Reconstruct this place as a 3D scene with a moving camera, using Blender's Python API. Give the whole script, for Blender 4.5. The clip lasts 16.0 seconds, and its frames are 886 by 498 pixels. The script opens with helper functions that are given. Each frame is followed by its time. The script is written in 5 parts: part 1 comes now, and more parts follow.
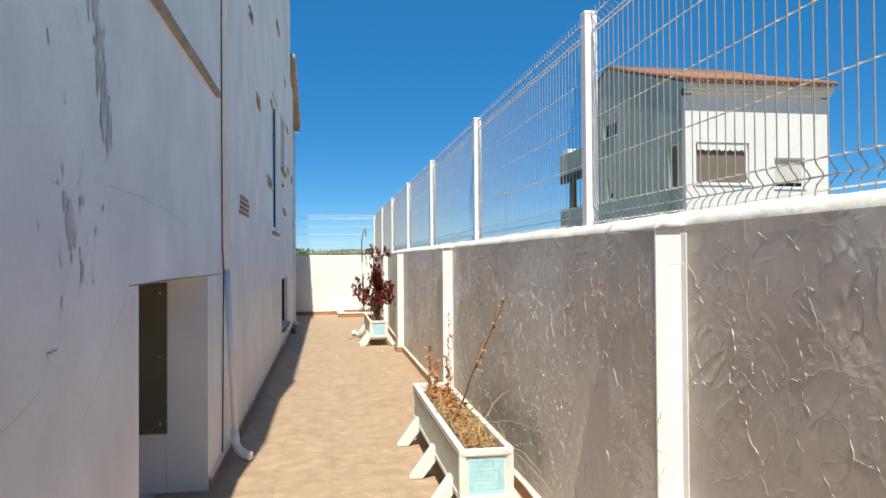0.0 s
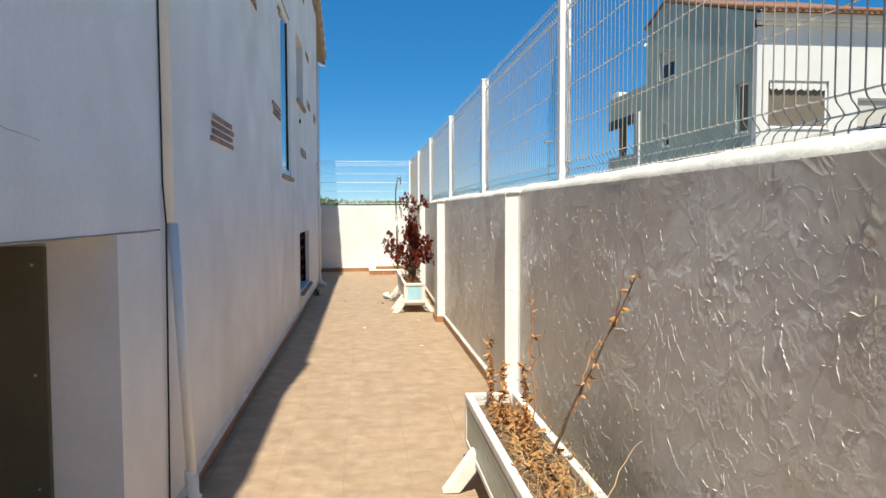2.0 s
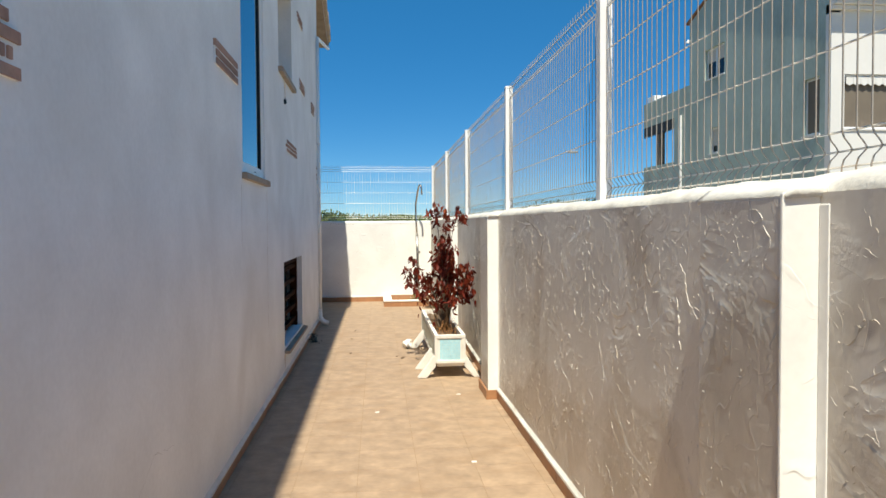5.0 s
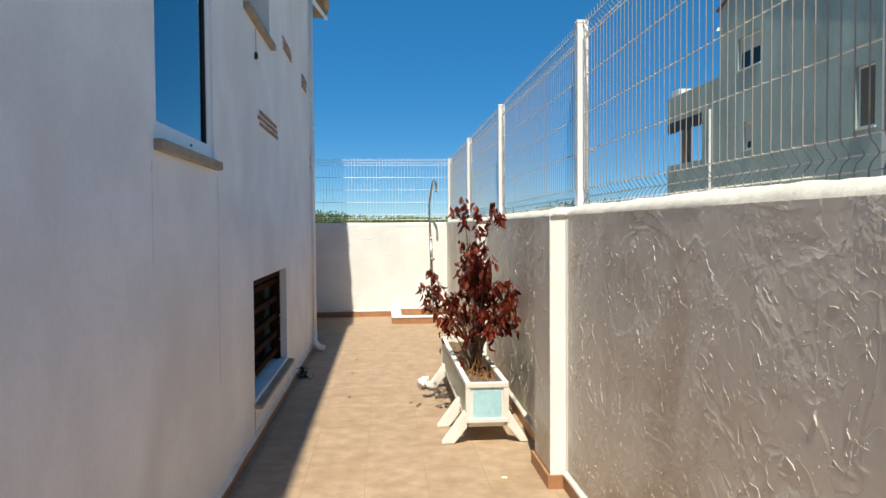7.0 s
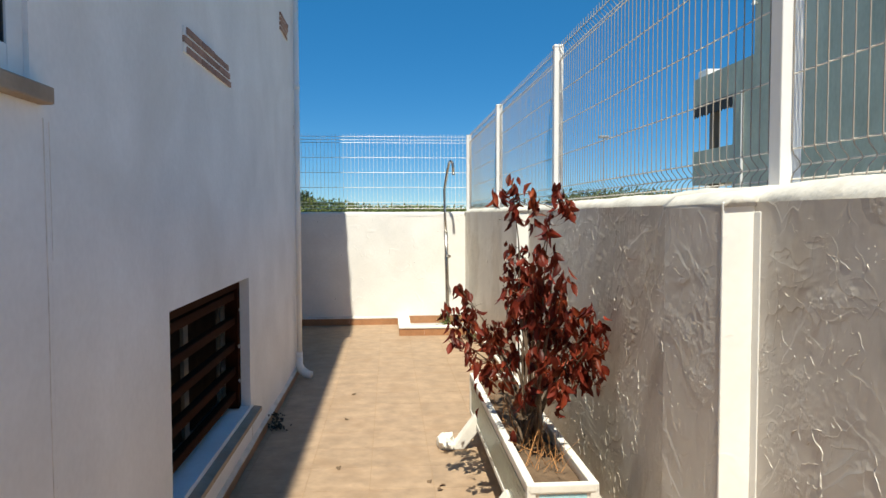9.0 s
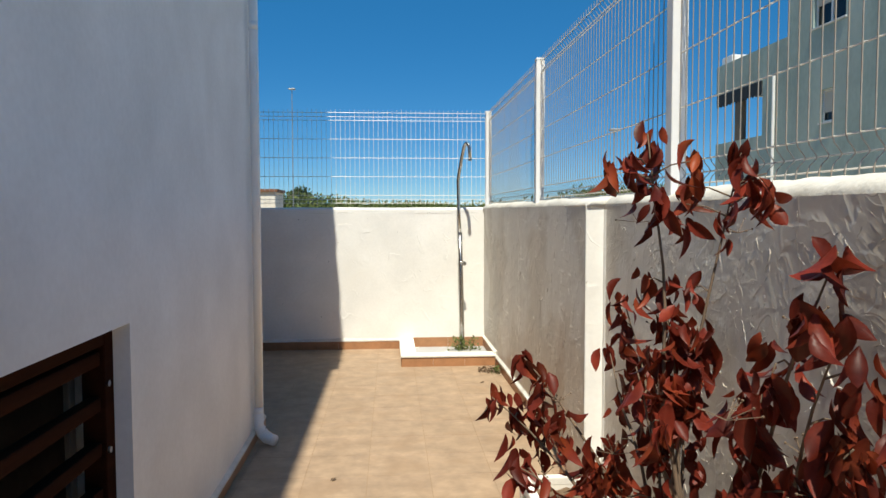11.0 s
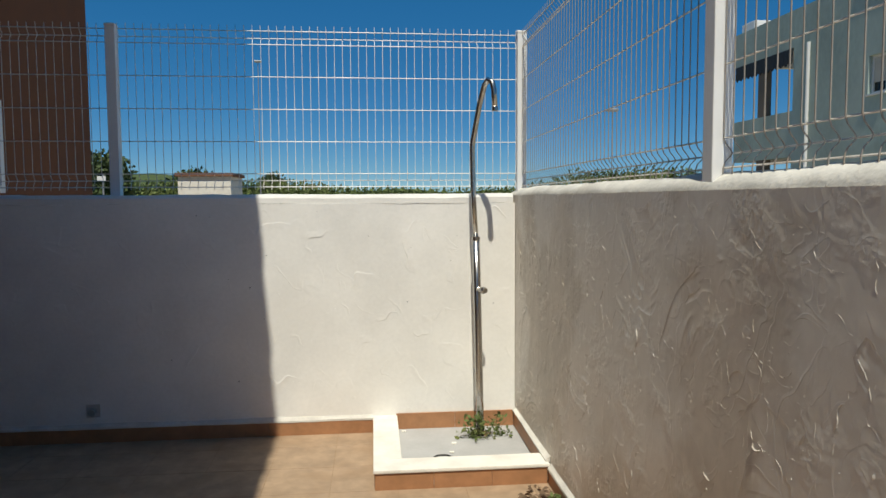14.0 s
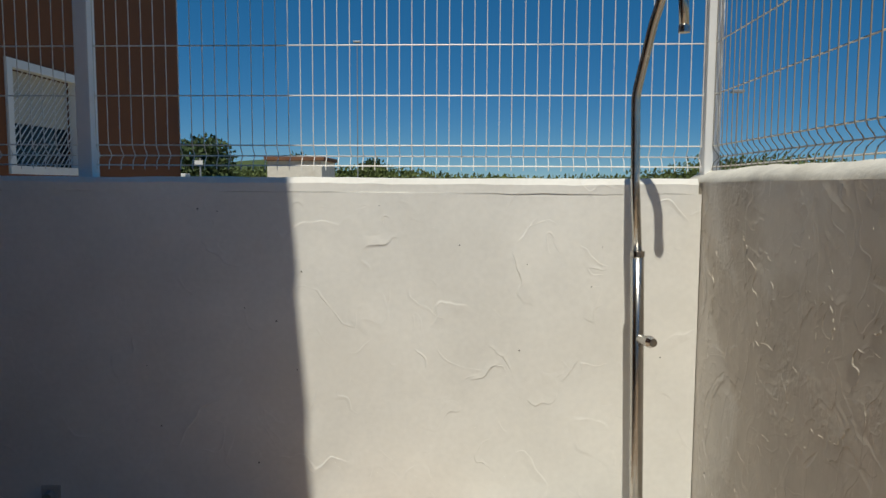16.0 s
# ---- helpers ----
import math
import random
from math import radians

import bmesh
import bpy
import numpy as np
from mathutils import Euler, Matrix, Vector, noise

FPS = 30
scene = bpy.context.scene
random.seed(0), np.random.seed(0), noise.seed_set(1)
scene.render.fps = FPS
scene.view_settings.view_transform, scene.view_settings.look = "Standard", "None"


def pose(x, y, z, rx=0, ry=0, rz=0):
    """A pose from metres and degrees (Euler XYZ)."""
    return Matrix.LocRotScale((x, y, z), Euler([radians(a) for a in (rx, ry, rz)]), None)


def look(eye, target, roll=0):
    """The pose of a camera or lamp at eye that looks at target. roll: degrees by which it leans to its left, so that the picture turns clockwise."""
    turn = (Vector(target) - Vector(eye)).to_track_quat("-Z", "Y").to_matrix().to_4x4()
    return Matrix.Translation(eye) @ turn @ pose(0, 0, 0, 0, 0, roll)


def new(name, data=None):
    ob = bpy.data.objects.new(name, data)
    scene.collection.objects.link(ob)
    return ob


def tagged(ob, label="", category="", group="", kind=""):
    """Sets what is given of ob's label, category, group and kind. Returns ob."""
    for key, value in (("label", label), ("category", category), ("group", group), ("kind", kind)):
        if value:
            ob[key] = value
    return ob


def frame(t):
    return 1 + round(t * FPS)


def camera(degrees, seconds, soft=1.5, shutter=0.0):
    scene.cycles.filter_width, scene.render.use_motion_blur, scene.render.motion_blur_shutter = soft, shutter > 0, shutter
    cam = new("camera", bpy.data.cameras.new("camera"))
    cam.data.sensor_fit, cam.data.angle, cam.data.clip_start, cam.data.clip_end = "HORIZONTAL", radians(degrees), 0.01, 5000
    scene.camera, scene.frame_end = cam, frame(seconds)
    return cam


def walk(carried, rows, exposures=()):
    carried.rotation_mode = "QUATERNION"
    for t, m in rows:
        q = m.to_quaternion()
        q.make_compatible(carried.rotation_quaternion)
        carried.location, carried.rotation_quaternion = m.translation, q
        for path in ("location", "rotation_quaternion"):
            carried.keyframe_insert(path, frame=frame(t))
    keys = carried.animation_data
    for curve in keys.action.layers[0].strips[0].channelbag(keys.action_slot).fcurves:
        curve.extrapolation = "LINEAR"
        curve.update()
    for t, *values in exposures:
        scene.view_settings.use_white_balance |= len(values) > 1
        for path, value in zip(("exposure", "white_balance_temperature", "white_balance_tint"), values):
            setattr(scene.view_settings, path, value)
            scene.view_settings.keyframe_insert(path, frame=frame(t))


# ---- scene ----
cam = camera(64.0, 16.0)
PATH = [
    (0, (0.169, 0.11, 1.393), (0.491, 2.084, 1.421), -0.4),
    (0.5, (0.229, 0.52, 1.368), (0.532, 2.497, 1.355), -0.3),
    (1, (0.274, 0.969, 1.385), (0.545, 2.951, 1.349), -0.2),
    (1.5, (0.267, 1.494, 1.384), (0.507, 3.479, 1.337), -0.6),
    (2, (0.306, 2.018, 1.379), (0.527, 4.003, 1.272), -0.2),
    (2.5, (0.293, 2.537, 1.38), (0.505, 4.523, 1.265), -0.1),
    (3, (0.29, 3.061, 1.405), (0.498, 5.047, 1.293), -0.2),
    (3.5, (0.31, 3.558, 1.418), (0.516, 5.545, 1.318), -0.1),
    (4, (0.313, 4.039, 1.421), (0.508, 6.028, 1.335), -0.2),
    (6.5, (0.312, 6.469, 1.439), (0.486, 8.461, 1.377), -0.4),
    (7, (0.309, 6.937, 1.438), (0.474, 8.929, 1.375), -0.4),
    (7.5, (0.325, 7.428, 1.458), (0.49, 9.42, 1.387), -0.3),
    (8, (0.303, 7.918, 1.465), (0.462, 9.91, 1.386), -0.3),
    (10.5, (0.307, 10.297, 1.457), (0.451, 12.289, 1.348), 0.0),
    (11, (0.326, 10.796, 1.459), (0.472, 12.788, 1.355), -0.1),
    (11.5, (0.363, 11.282, 1.473), (0.517, 13.273, 1.368), 0.1),
    (12, (0.382, 11.833, 1.468), (0.538, 13.824, 1.361), -0.0),
    (12.5, (0.399, 12.355, 1.445), (0.567, 14.345, 1.334), -0.2),
    (13, (0.385, 12.871, 1.465), (0.569, 14.859, 1.346), -0.1),
    (13.5, (0.378, 13.394, 1.487), (0.566, 15.381, 1.361), -0.4),
    (14, (0.425, 13.909, 1.476), (0.62, 15.894, 1.335), -0.3),
    (14.5, (0.458, 14.369, 1.467), (0.656, 16.354, 1.32), -0.2),
    (15, (0.501, 14.808, 1.473), (0.689, 16.793, 1.316), 0.1),
    (15.5, (0.519, 15.187, 1.52), (0.627, 17.175, 1.33), 0.2),
    (16, (0.449, 15.582, 1.474), (0.363, 17.572, 1.299), 0.3),
]
walk(cam, [(t, look(eye, target, roll)) for t, eye, target, roll in PATH],
     exposures=[(0.0, 0.47, 7000, 4), (4.0, 0.40, 7250, 4), (7.0, 0.34, 7250, 4), (10.5, 0.27, 7200, 4), (11.5, 0.11, 7100, 4), (12.5, -0.14, 7100, 4), (14.5, -0.34, 7100, 4), (16.0, -0.54, 7100, 4)])

# ---- light ----
SUN_ELEV, SUN_AZ = 63.0, 5.7          # the sun stands behind the walker, a little to the house side
sky_world = bpy.data.worlds.new("sky")
scene.world = sky_world
sky_world.use_nodes = True
wn = sky_world.node_tree.nodes
sky = wn.new("ShaderNodeTexSky")
sky.sky_type = 'NISHITA'
sky.sun_disc = False
sky.sun_elevation = radians(SUN_ELEV)
sky.sun_rotation = radians(180 + SUN_AZ)
sky.altitude = 1200
sky.air_density, sky.dust_density, sky.ozone_density = 0.65, 0.0, 2.6
wn["Background"].inputs["Strength"].default_value = 0.110
vivid = wn.new("ShaderNodeHueSaturation")      # the film's strong blue
vivid.inputs["Hue"].default_value, vivid.inputs["Saturation"].default_value = 0.500, 1.36
sky_world.node_tree.links.new(sky.outputs[0], vivid.inputs["Color"])
thin = wn.new("ShaderNodeMix")                 # a dry, clear day: less white haze, an even deep blue
thin.data_type, thin.blend_type = 'RGBA', 'MULTIPLY'
thin.inputs["Factor"].default_value = 1.0
thin.inputs["B"].default_value = (0.50, 0.56, 0.58, 1)
deep = wn.new("ShaderNodeMix")
deep.data_type, deep.blend_type = 'RGBA', 'ADD'
deep.inputs["Factor"].default_value = 1.0
deep.inputs["B"].default_value = (0.10, 0.80, 2.00, 1)
sky_world.node_tree.links.new(vivid.outputs[0], thin.inputs["A"])
sky_world.node_tree.links.new(thin.outputs["Result"], deep.inputs["A"])
sky_world.node_tree.links.new(deep.outputs["Result"], wn["Background"].inputs[0])
sun = new("sun", bpy.data.lights.new("sun", 'SUN'))
sun.data.energy, sun.data.angle, sun.data.color = 5.0, radians(0.55), (1.0, 0.965, 0.91)
sx, sy = -math.sin(radians(SUN_AZ)), -math.cos(radians(SUN_AZ))
sun.matrix_world = look((sx * 30, sy * 30, 30 * math.tan(radians(SUN_ELEV))), (0, 0, 0))


# ---- materials ----
def mat(name, base, rough=0.8, var=0.12, scale=3.0, fine=60.0, bump=0.15, dist=0.01, metal=0.0, stain=None, stain_amt=0.4,
        stretch=(1, 1, 1), random_tint=0.0, spec=0.4, stain_edge=(0.5, 0.75)):
    """A surface with broad blotches, fine grain and relief. Coordinates are the world's metres."""
    m = bpy.data.materials.new(name)
    m.use_nodes = True
    nt = m.node_tree
    n, l = nt.nodes, nt.links
    p = n["Principled BSDF"]
    geo = n.new("ShaderNodeNewGeometry")
    mp = n.new("ShaderNodeMapping")
    mp.inputs["Scale"].default_value = stretch
    l.new(geo.outputs["Position"], mp.inputs["Vector"])
    big, small = n.new("ShaderNodeTexNoise"), n.new("ShaderNodeTexNoise")
    big.inputs["Scale"].default_value, big.inputs["Detail"].default_value = scale, 6
    small.inputs["Scale"].default_value, small.inputs["Detail"].default_value = fine, 4
    for t in (big, small):
        l.new(mp.outputs[0], t.inputs["Vector"])
    add = n.new("ShaderNodeMath")
    add.operation = 'MULTIPLY_ADD'
    l.new(small.outputs["Fac"], add.inputs[0])
    add.inputs[1].default_value = 0.35
    l.new(big.outputs["Fac"], add.inputs[2])
    ramp = n.new("ShaderNodeMapRange")
    ramp.inputs["From Min"].default_value, ramp.inputs["From Max"].default_value = 0.4, 0.95
    ramp.inputs["To Min"].default_value, ramp.inputs["To Max"].default_value = 1 - var, 1 + var
    l.new(add.outputs[0], ramp.inputs["Value"])
    mul = n.new("ShaderNodeMix")
    mul.data_type, mul.blend_type = 'RGBA', 'MULTIPLY'
    mul.inputs["Factor"].default_value = 1.0
    mul.inputs["A"].default_value = (*base, 1)
    l.new(ramp.outputs[0], mul.inputs["B"])
    col = mul.outputs["Result"]
    if stain:
        sn = n.new("ShaderNodeTexNoise")
        sn.inputs["Scale"].default_value, sn.inputs["Detail"].default_value = scale * 0.45, 8
        sn.inputs["Distortion"].default_value = 0.6
        l.new(mp.outputs[0], sn.inputs["Vector"])
        sr = n.new("ShaderNodeMapRange")
        sr.inputs["From Min"].default_value, sr.inputs["From Max"].default_value = stain_edge
        sr.inputs["To Max"].default_value = stain_amt
        l.new(sn.outputs["Fac"], sr.inputs["Value"])
        sm = n.new("ShaderNodeMix")
        sm.data_type = 'RGBA'
        l.new(sr.outputs[0], sm.inputs["Factor"])
        l.new(col, sm.inputs["A"])
        sm.inputs["B"].default_value = (*stain, 1)
        col = sm.outputs["Result"]
    if random_tint:
        oi = n.new("ShaderNodeObjectInfo")
        isl = n.new("ShaderNodeNewGeometry")
        both = n.new("ShaderNodeMath")
        both.operation = 'ADD'
        wrap = n.new("ShaderNodeMath")
        wrap.operation = 'FRACT'
        l.new(oi.outputs["Random"], both.inputs[0])
        l.new(isl.outputs["Random Per Island"], both.inputs[1])
        l.new(both.outputs[0], wrap.inputs[0])
        hs = n.new("ShaderNodeHueSaturation")
        rr = n.new("ShaderNodeMapRange")
        rr.inputs["To Min"].default_value, rr.inputs["To Max"].default_value = 1 - random_tint, 1 + random_tint
        l.new(wrap.outputs[0], rr.inputs["Value"])
        l.new(rr.outputs[0], hs.inputs["Value"])
        l.new(col, hs.inputs["Color"])
        col = hs.outputs[0]
    l.new(col, p.inputs["Base Color"])
    p.inputs["Metallic"].default_value = metal
    p.inputs["Specular IOR Level"].default_value = spec
    rg = n.new("ShaderNodeMapRange")
    rg.inputs["To Min"].default_value, rg.inputs["To Max"].default_value = max(0.02, rough - 0.12), min(1, rough + 0.1)
    l.new(big.outputs["Fac"], rg.inputs["Value"])
    l.new(rg.outputs[0], p.inputs["Roughness"])
    if bump:
        b = n.new("ShaderNodeBump")
        b.inputs["Strength"].default_value, b.inputs["Distance"].default_value = bump, dist
        l.new(add.outputs[0], b.inputs["Height"])
        l.new(b.outputs[0], p.inputs["Normal"])
    return m


def trowelled(name, base, rough, ridge, stain, ridge_scale=3.4, spec=0.5, cover=0.5, var=0.10, fine=45, bump=0.12, stain_edge=(0.5, 0.75)):
    """Hand-trowelled render: smooth swipes with thin raised ridges where the trowel was lifted."""
    m = mat(name, base, rough=rough, var=var, scale=2.2, fine=fine, bump=bump, dist=0.006, stain=stain, stain_amt=0.5, spec=spec, stain_edge=stain_edge)
    nt = m.node_tree
    n, l = nt.nodes, nt.links
    p = n["Principled BSDF"]
    old = p.inputs["Normal"].links[0].from_node
    geo = n.new("ShaderNodeNewGeometry")
    warp = n.new("ShaderNodeTexNoise")
    warp.inputs["Scale"].default_value, warp.inputs["Detail"].default_value = 2.3, 3
    l.new(geo.outputs["Position"], warp.inputs["Vector"])
    mixv = n.new("ShaderNodeMix")
    mixv.data_type = 'VECTOR'
    mixv.inputs["Factor"].default_value = 0.22
    l.new(geo.outputs["Position"], mixv.inputs["A"])
    l.new(warp.outputs["Color"], mixv.inputs["B"])
    prev = None
    for k, (sc, vec, amt) in enumerate(((ridge_scale, (1, 1.5, 0.75), 1.0), (ridge_scale * 2.1, (1, 0.8, 1.1), 0.55))):
        mp = n.new("ShaderNodeMapping")
        mp.inputs["Scale"].default_value = vec
        mp.inputs["Location"].default_value = (k * 3.1, k * 1.7, 0.4)
        l.new(mixv.outputs["Result"], mp.inputs["Vector"])
        v = n.new("ShaderNodeTexNoise")
        v.inputs["Scale"].default_value, v.inputs["Detail"].default_value = sc, 1.5
        v.inputs["Distortion"].default_value = 0.8
        l.new(mp.outputs[0], v.inputs["Vector"])
        d = n.new("ShaderNodeMath")
        d.operation = 'SUBTRACT'
        d.inputs[1].default_value = 0.5
        l.new(v.outputs["Fac"], d.inputs[0])
        # a sharp step on one side, a slow fall on the other
        r = n.new("ShaderNodeValToRGB")
        e = r.color_ramp.elements
        e[0].position, e[0].color = 0.0, (0, 0, 0, 1)
        e[1].position, e[1].color = 1.0, (0, 0, 0, 1)
        for pos, val in ((0.49, 0.0), (0.50, 1.0), (0.515, 0.75), (0.56, 0.0)):
            x = e.new(pos)
            x.color = (val, val, val, 1)
        l.new(v.outputs["Fac"], r.inputs["Fac"])
        mask = n.new("ShaderNodeTexNoise")
        mask.inputs["Scale"].default_value, mask.inputs["Detail"].default_value = 3.6 + k * 2.3, 3
        l.new(geo.outputs["Position"], mask.inputs["Vector"])
        mr = n.new("ShaderNodeMapRange")
        mr.inputs["From Min"].default_value, mr.inputs["From Max"].default_value = 1 - cover - 0.06, 1 - cover + 0.12
        mr.inputs["To Max"].default_value = amt
        l.new(mask.outputs["Fac"], mr.inputs["Value"])
        mm = n.new("ShaderNodeMath")
        mm.operation = 'MULTIPLY'
        l.new(r.outputs["Color"], mm.inputs[0])
        l.new(mr.outputs[0], mm.inputs[1])
        if prev:
            s = n.new("ShaderNodeMath")
            s.operation = 'ADD'
            l.new(prev, s.inputs[0])
            l.new(mm.outputs[0], s.inputs[1])
            prev = s.outputs[0]
        else:
            prev = mm.outputs[0]
    low = n.new("ShaderNodeMath")
    low.operation = 'MULTIPLY_ADD'
    low.inputs[1].default_value = 1.2
    l.new(warp.outputs["Fac"], low.inputs[0])
    l.new(prev, low.inputs[2])
    b = n.new("ShaderNodeBump")
    b.inputs["Strength"].default_value, b.inputs["Distance"].default_value = 1.0, ridge
    l.new(low.outputs[0], b.inputs["Height"])
    l.new(old.outputs[0], b.inputs["Normal"])
    l.new(b.outputs[0], p.inputs["Normal"])
    return m


def leafy(m, glow):
    """Thin leaves let a part of the light through, warmer than the light they send back."""
    n, l = m.node_tree.nodes, m.node_tree.links
    t = n.new("ShaderNodeBsdfTranslucent")
    t.inputs["Color"].default_value = (*glow, 1)
    mix = n.new("ShaderNodeMixShader")
    mix.inputs[0].default_value = 0.10
    l.new(n["Principled BSDF"].outputs[0], mix.inputs[1])
    l.new(t.outputs[0], mix.inputs[2])
    l.new(mix.outputs[0], n["Material Output"].inputs[0])
    return m


def plates(m, height, scale=2.0, steps=10.0):
    """Overlapping skins of render: each swipe ends in a ragged step, with rough crumbs near some edges."""
    n, l = m.node_tree.nodes, m.node_tree.links
    p = n["Principled BSDF"]
    old = p.inputs["Normal"].links[0].from_node
    geo = n.new("ShaderNodeNewGeometry")
    mp = n.new("ShaderNodeMapping")
    mp.inputs["Scale"].default_value = (1, 0.9, 1.15)
    mp.inputs["Rotation"].default_value = (0.5, 0, 0)
    l.new(geo.outputs["Position"], mp.inputs["Vector"])
    big = n.new("ShaderNodeTexNoise")
    big.inputs["Scale"].default_value, big.inputs["Detail"].default_value, big.inputs["Roughness"].default_value = scale, 4.0, 0.5
    big.inputs["Distortion"].default_value = 0.9
    l.new(mp.outputs[0], big.inputs["Vector"])

    def op(kind, a, b):
        q = n.new("ShaderNodeMath")
        q.operation = kind
        for i, v in enumerate((a, b)):
            if isinstance(v, (int, float)):
                q.inputs[i].default_value = v
            elif v is not None:
                l.new(v, q.inputs[i])
        return q.outputs[0]
    lift = op('MULTIPLY', big.outputs["Fac"], steps)
    frac = op('FRACT', lift, None)
    # a skin swells towards its edge, then breaks off
    lip = op('POWER', frac, 7.0)
    where = n.new("ShaderNodeTexNoise")
    where.inputs["Scale"].default_value, where.inputs["Detail"].default_value = 3.1, 3
    l.new(geo.outputs["Position"], where.inputs["Vector"])
    keep = n.new("ShaderNodeMapRange")
    keep.inputs["From Min"].default_value, keep.inputs["From Max"].default_value = 0.47, 0.64
    l.new(where.outputs["Fac"], keep.inputs["Value"])
    skin = op('MULTIPLY', lip, keep.outputs[0])
    grit = n.new("ShaderNodeTexNoise")
    grit.inputs["Scale"].default_value, grit.inputs["Detail"].default_value = 55, 3
    l.new(geo.outputs["Position"], grit.inputs["Vector"])
    patch = n.new("ShaderNodeTexNoise")
    patch.inputs["Scale"].default_value, patch.inputs["Detail"].default_value = 4.3, 4
    l.new(mp.outputs[0], patch.inputs["Vector"])
    gk = n.new("ShaderNodeMapRange")
    gk.inputs["From Min"].default_value, gk.inputs["From Max"].default_value = 0.53, 0.66
    gk.inputs["To Max"].default_value = 0.9
    l.new(patch.outputs["Fac"], gk.inputs["Value"])
    crumbs = op('MULTIPLY', grit.outputs["Fac"], gk.outputs[0])
    b = n.new("ShaderNodeBump")
    b.inputs["Strength"].default_value, b.inputs["Distance"].default_value = 1.0, height
    swell = n.new("ShaderNodeTexNoise")
    swell.inputs["Scale"].default_value, swell.inputs["Detail"].default_value = 9.0, 4
    up = n.new("ShaderNodeMapping")
    up.inputs["Scale"].default_value = (1, 1.3, 0.55)
    l.new(geo.outputs["Position"], up.inputs["Vector"])
    l.new(up.outputs[0], swell.inputs["Vector"])
    l.new(op('ADD', op('ADD', skin, crumbs), op('MULTIPLY', swell.outputs["Fac"], 0.6)), b.inputs["Height"])
    l.new(old.outputs[0], b.inputs["Normal"])
    l.new(b.outputs[0], p.inputs["Normal"])
    return m


def mirror_film(name, tint):
    """Sun-control film on a pane: mirrors the sky."""
    m = bpy.data.materials.new(name)
    m.use_nodes = True
    p = m.node_tree.nodes["Principled BSDF"]
    p.inputs["Base Color"].default_value = (*tint, 1)
    p.inputs["Metallic"].default_value = 1.0
    p.inputs["Roughness"].default_value = 0.06
    return m


M_HOUSE = trowelled("house_render", (0.80, 0.80, 0.80), 0.85, 0.0012, (0.62, 0.60, 0.57), ridge_scale=2.0, spec=0.25, cover=0.35)
M_CHIP = mat("bare_plaster", (0.56, 0.54, 0.525), rough=0.95, var=0.25, scale=9, fine=90)
# Gouge strips lie flat; the shade inside them is painted with this colour.
M_GOUGE = mat("gouge_shadow", (0.25, 0.245, 0.24), rough=1.0, var=0.3, scale=12)
M_DUSTY = mat("dusty_dark_glass", (0.02, 0.015, 0.011), rough=0.9, var=0.3, scale=9, bump=0.0, spec=0.0)
M_STREAK = mat("rain_streak", (0.64, 0.61, 0.57), rough=1.0, var=0.3, scale=14)
M_CRACK = mat("crack_dirt", (0.42, 0.41, 0.40), rough=1.0, var=0.3, scale=12)
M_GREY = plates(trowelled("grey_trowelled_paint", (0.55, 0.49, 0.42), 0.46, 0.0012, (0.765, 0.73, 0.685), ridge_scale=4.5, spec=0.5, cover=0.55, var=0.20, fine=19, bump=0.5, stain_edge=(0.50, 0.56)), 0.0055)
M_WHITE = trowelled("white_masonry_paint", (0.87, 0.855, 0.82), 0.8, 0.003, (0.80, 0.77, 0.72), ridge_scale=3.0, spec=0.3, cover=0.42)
M_COPING = mat("rough_white_coping", (0.69, 0.67, 0.62), rough=0.9, var=0.2, scale=7, fine=70, bump=0.5, dist=0.012, stain=(0.52, 0.47, 0.40), stain_amt=0.45)
M_TILE = mat("beige_stone_tile", (0.38, 0.268, 0.178), rough=0.62, var=0.25, scale=8.5, fine=28, bump=0.10, dist=0.003,
             stain=(0.31, 0.20, 0.118), stain_amt=0.6, stretch=(0.95, 1.0, 1), random_tint=0.03)
M_GROUT = mat("grout", (0.35, 0.24, 0.15), rough=0.95, var=0.15, scale=12)
M_SKIRT = mat("terracotta_skirting", (0.40, 0.20, 0.10), rough=0.5, var=0.25, scale=7, fine=30, bump=0.08, stain=(0.30, 0.15, 0.08))
M_POST = mat("white_powder_coat", (0.86, 0.86, 0.86), rough=0.35, var=0.03, scale=8, bump=0.03, stain=(0.72, 0.70, 0.66), stain_amt=0.25)
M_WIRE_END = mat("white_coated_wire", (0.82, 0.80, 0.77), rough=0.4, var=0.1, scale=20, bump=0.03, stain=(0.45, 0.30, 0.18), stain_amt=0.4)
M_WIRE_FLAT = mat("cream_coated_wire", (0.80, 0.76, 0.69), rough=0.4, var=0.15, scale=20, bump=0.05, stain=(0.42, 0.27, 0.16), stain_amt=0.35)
# Boundary fence uprights: rust-spotted white wire, colour darkened for its shaded side.
M_WIRE_SHADE = mat("shaded_rusty_wire", (0.33, 0.30, 0.265), rough=0.36, var=0.15, scale=20, bump=0.05, stain=(0.40, 0.27, 0.17), stain_amt=0.45)
M_PVC = mat("white_pvc", (0.80, 0.80, 0.79), rough=0.35, var=0.04, scale=6, bump=0.02, stain=(0.66, 0.63, 0.58), stain_amt=0.4)
M_ALU = mat("white_aluminium", (0.78, 0.78, 0.78), rough=0.35, var=0.04, scale=6, bump=0.0)
M_BLACK = mat("black_rubber", (0.02, 0.02, 0.02), rough=0.6, var=0.2, bump=0.05)
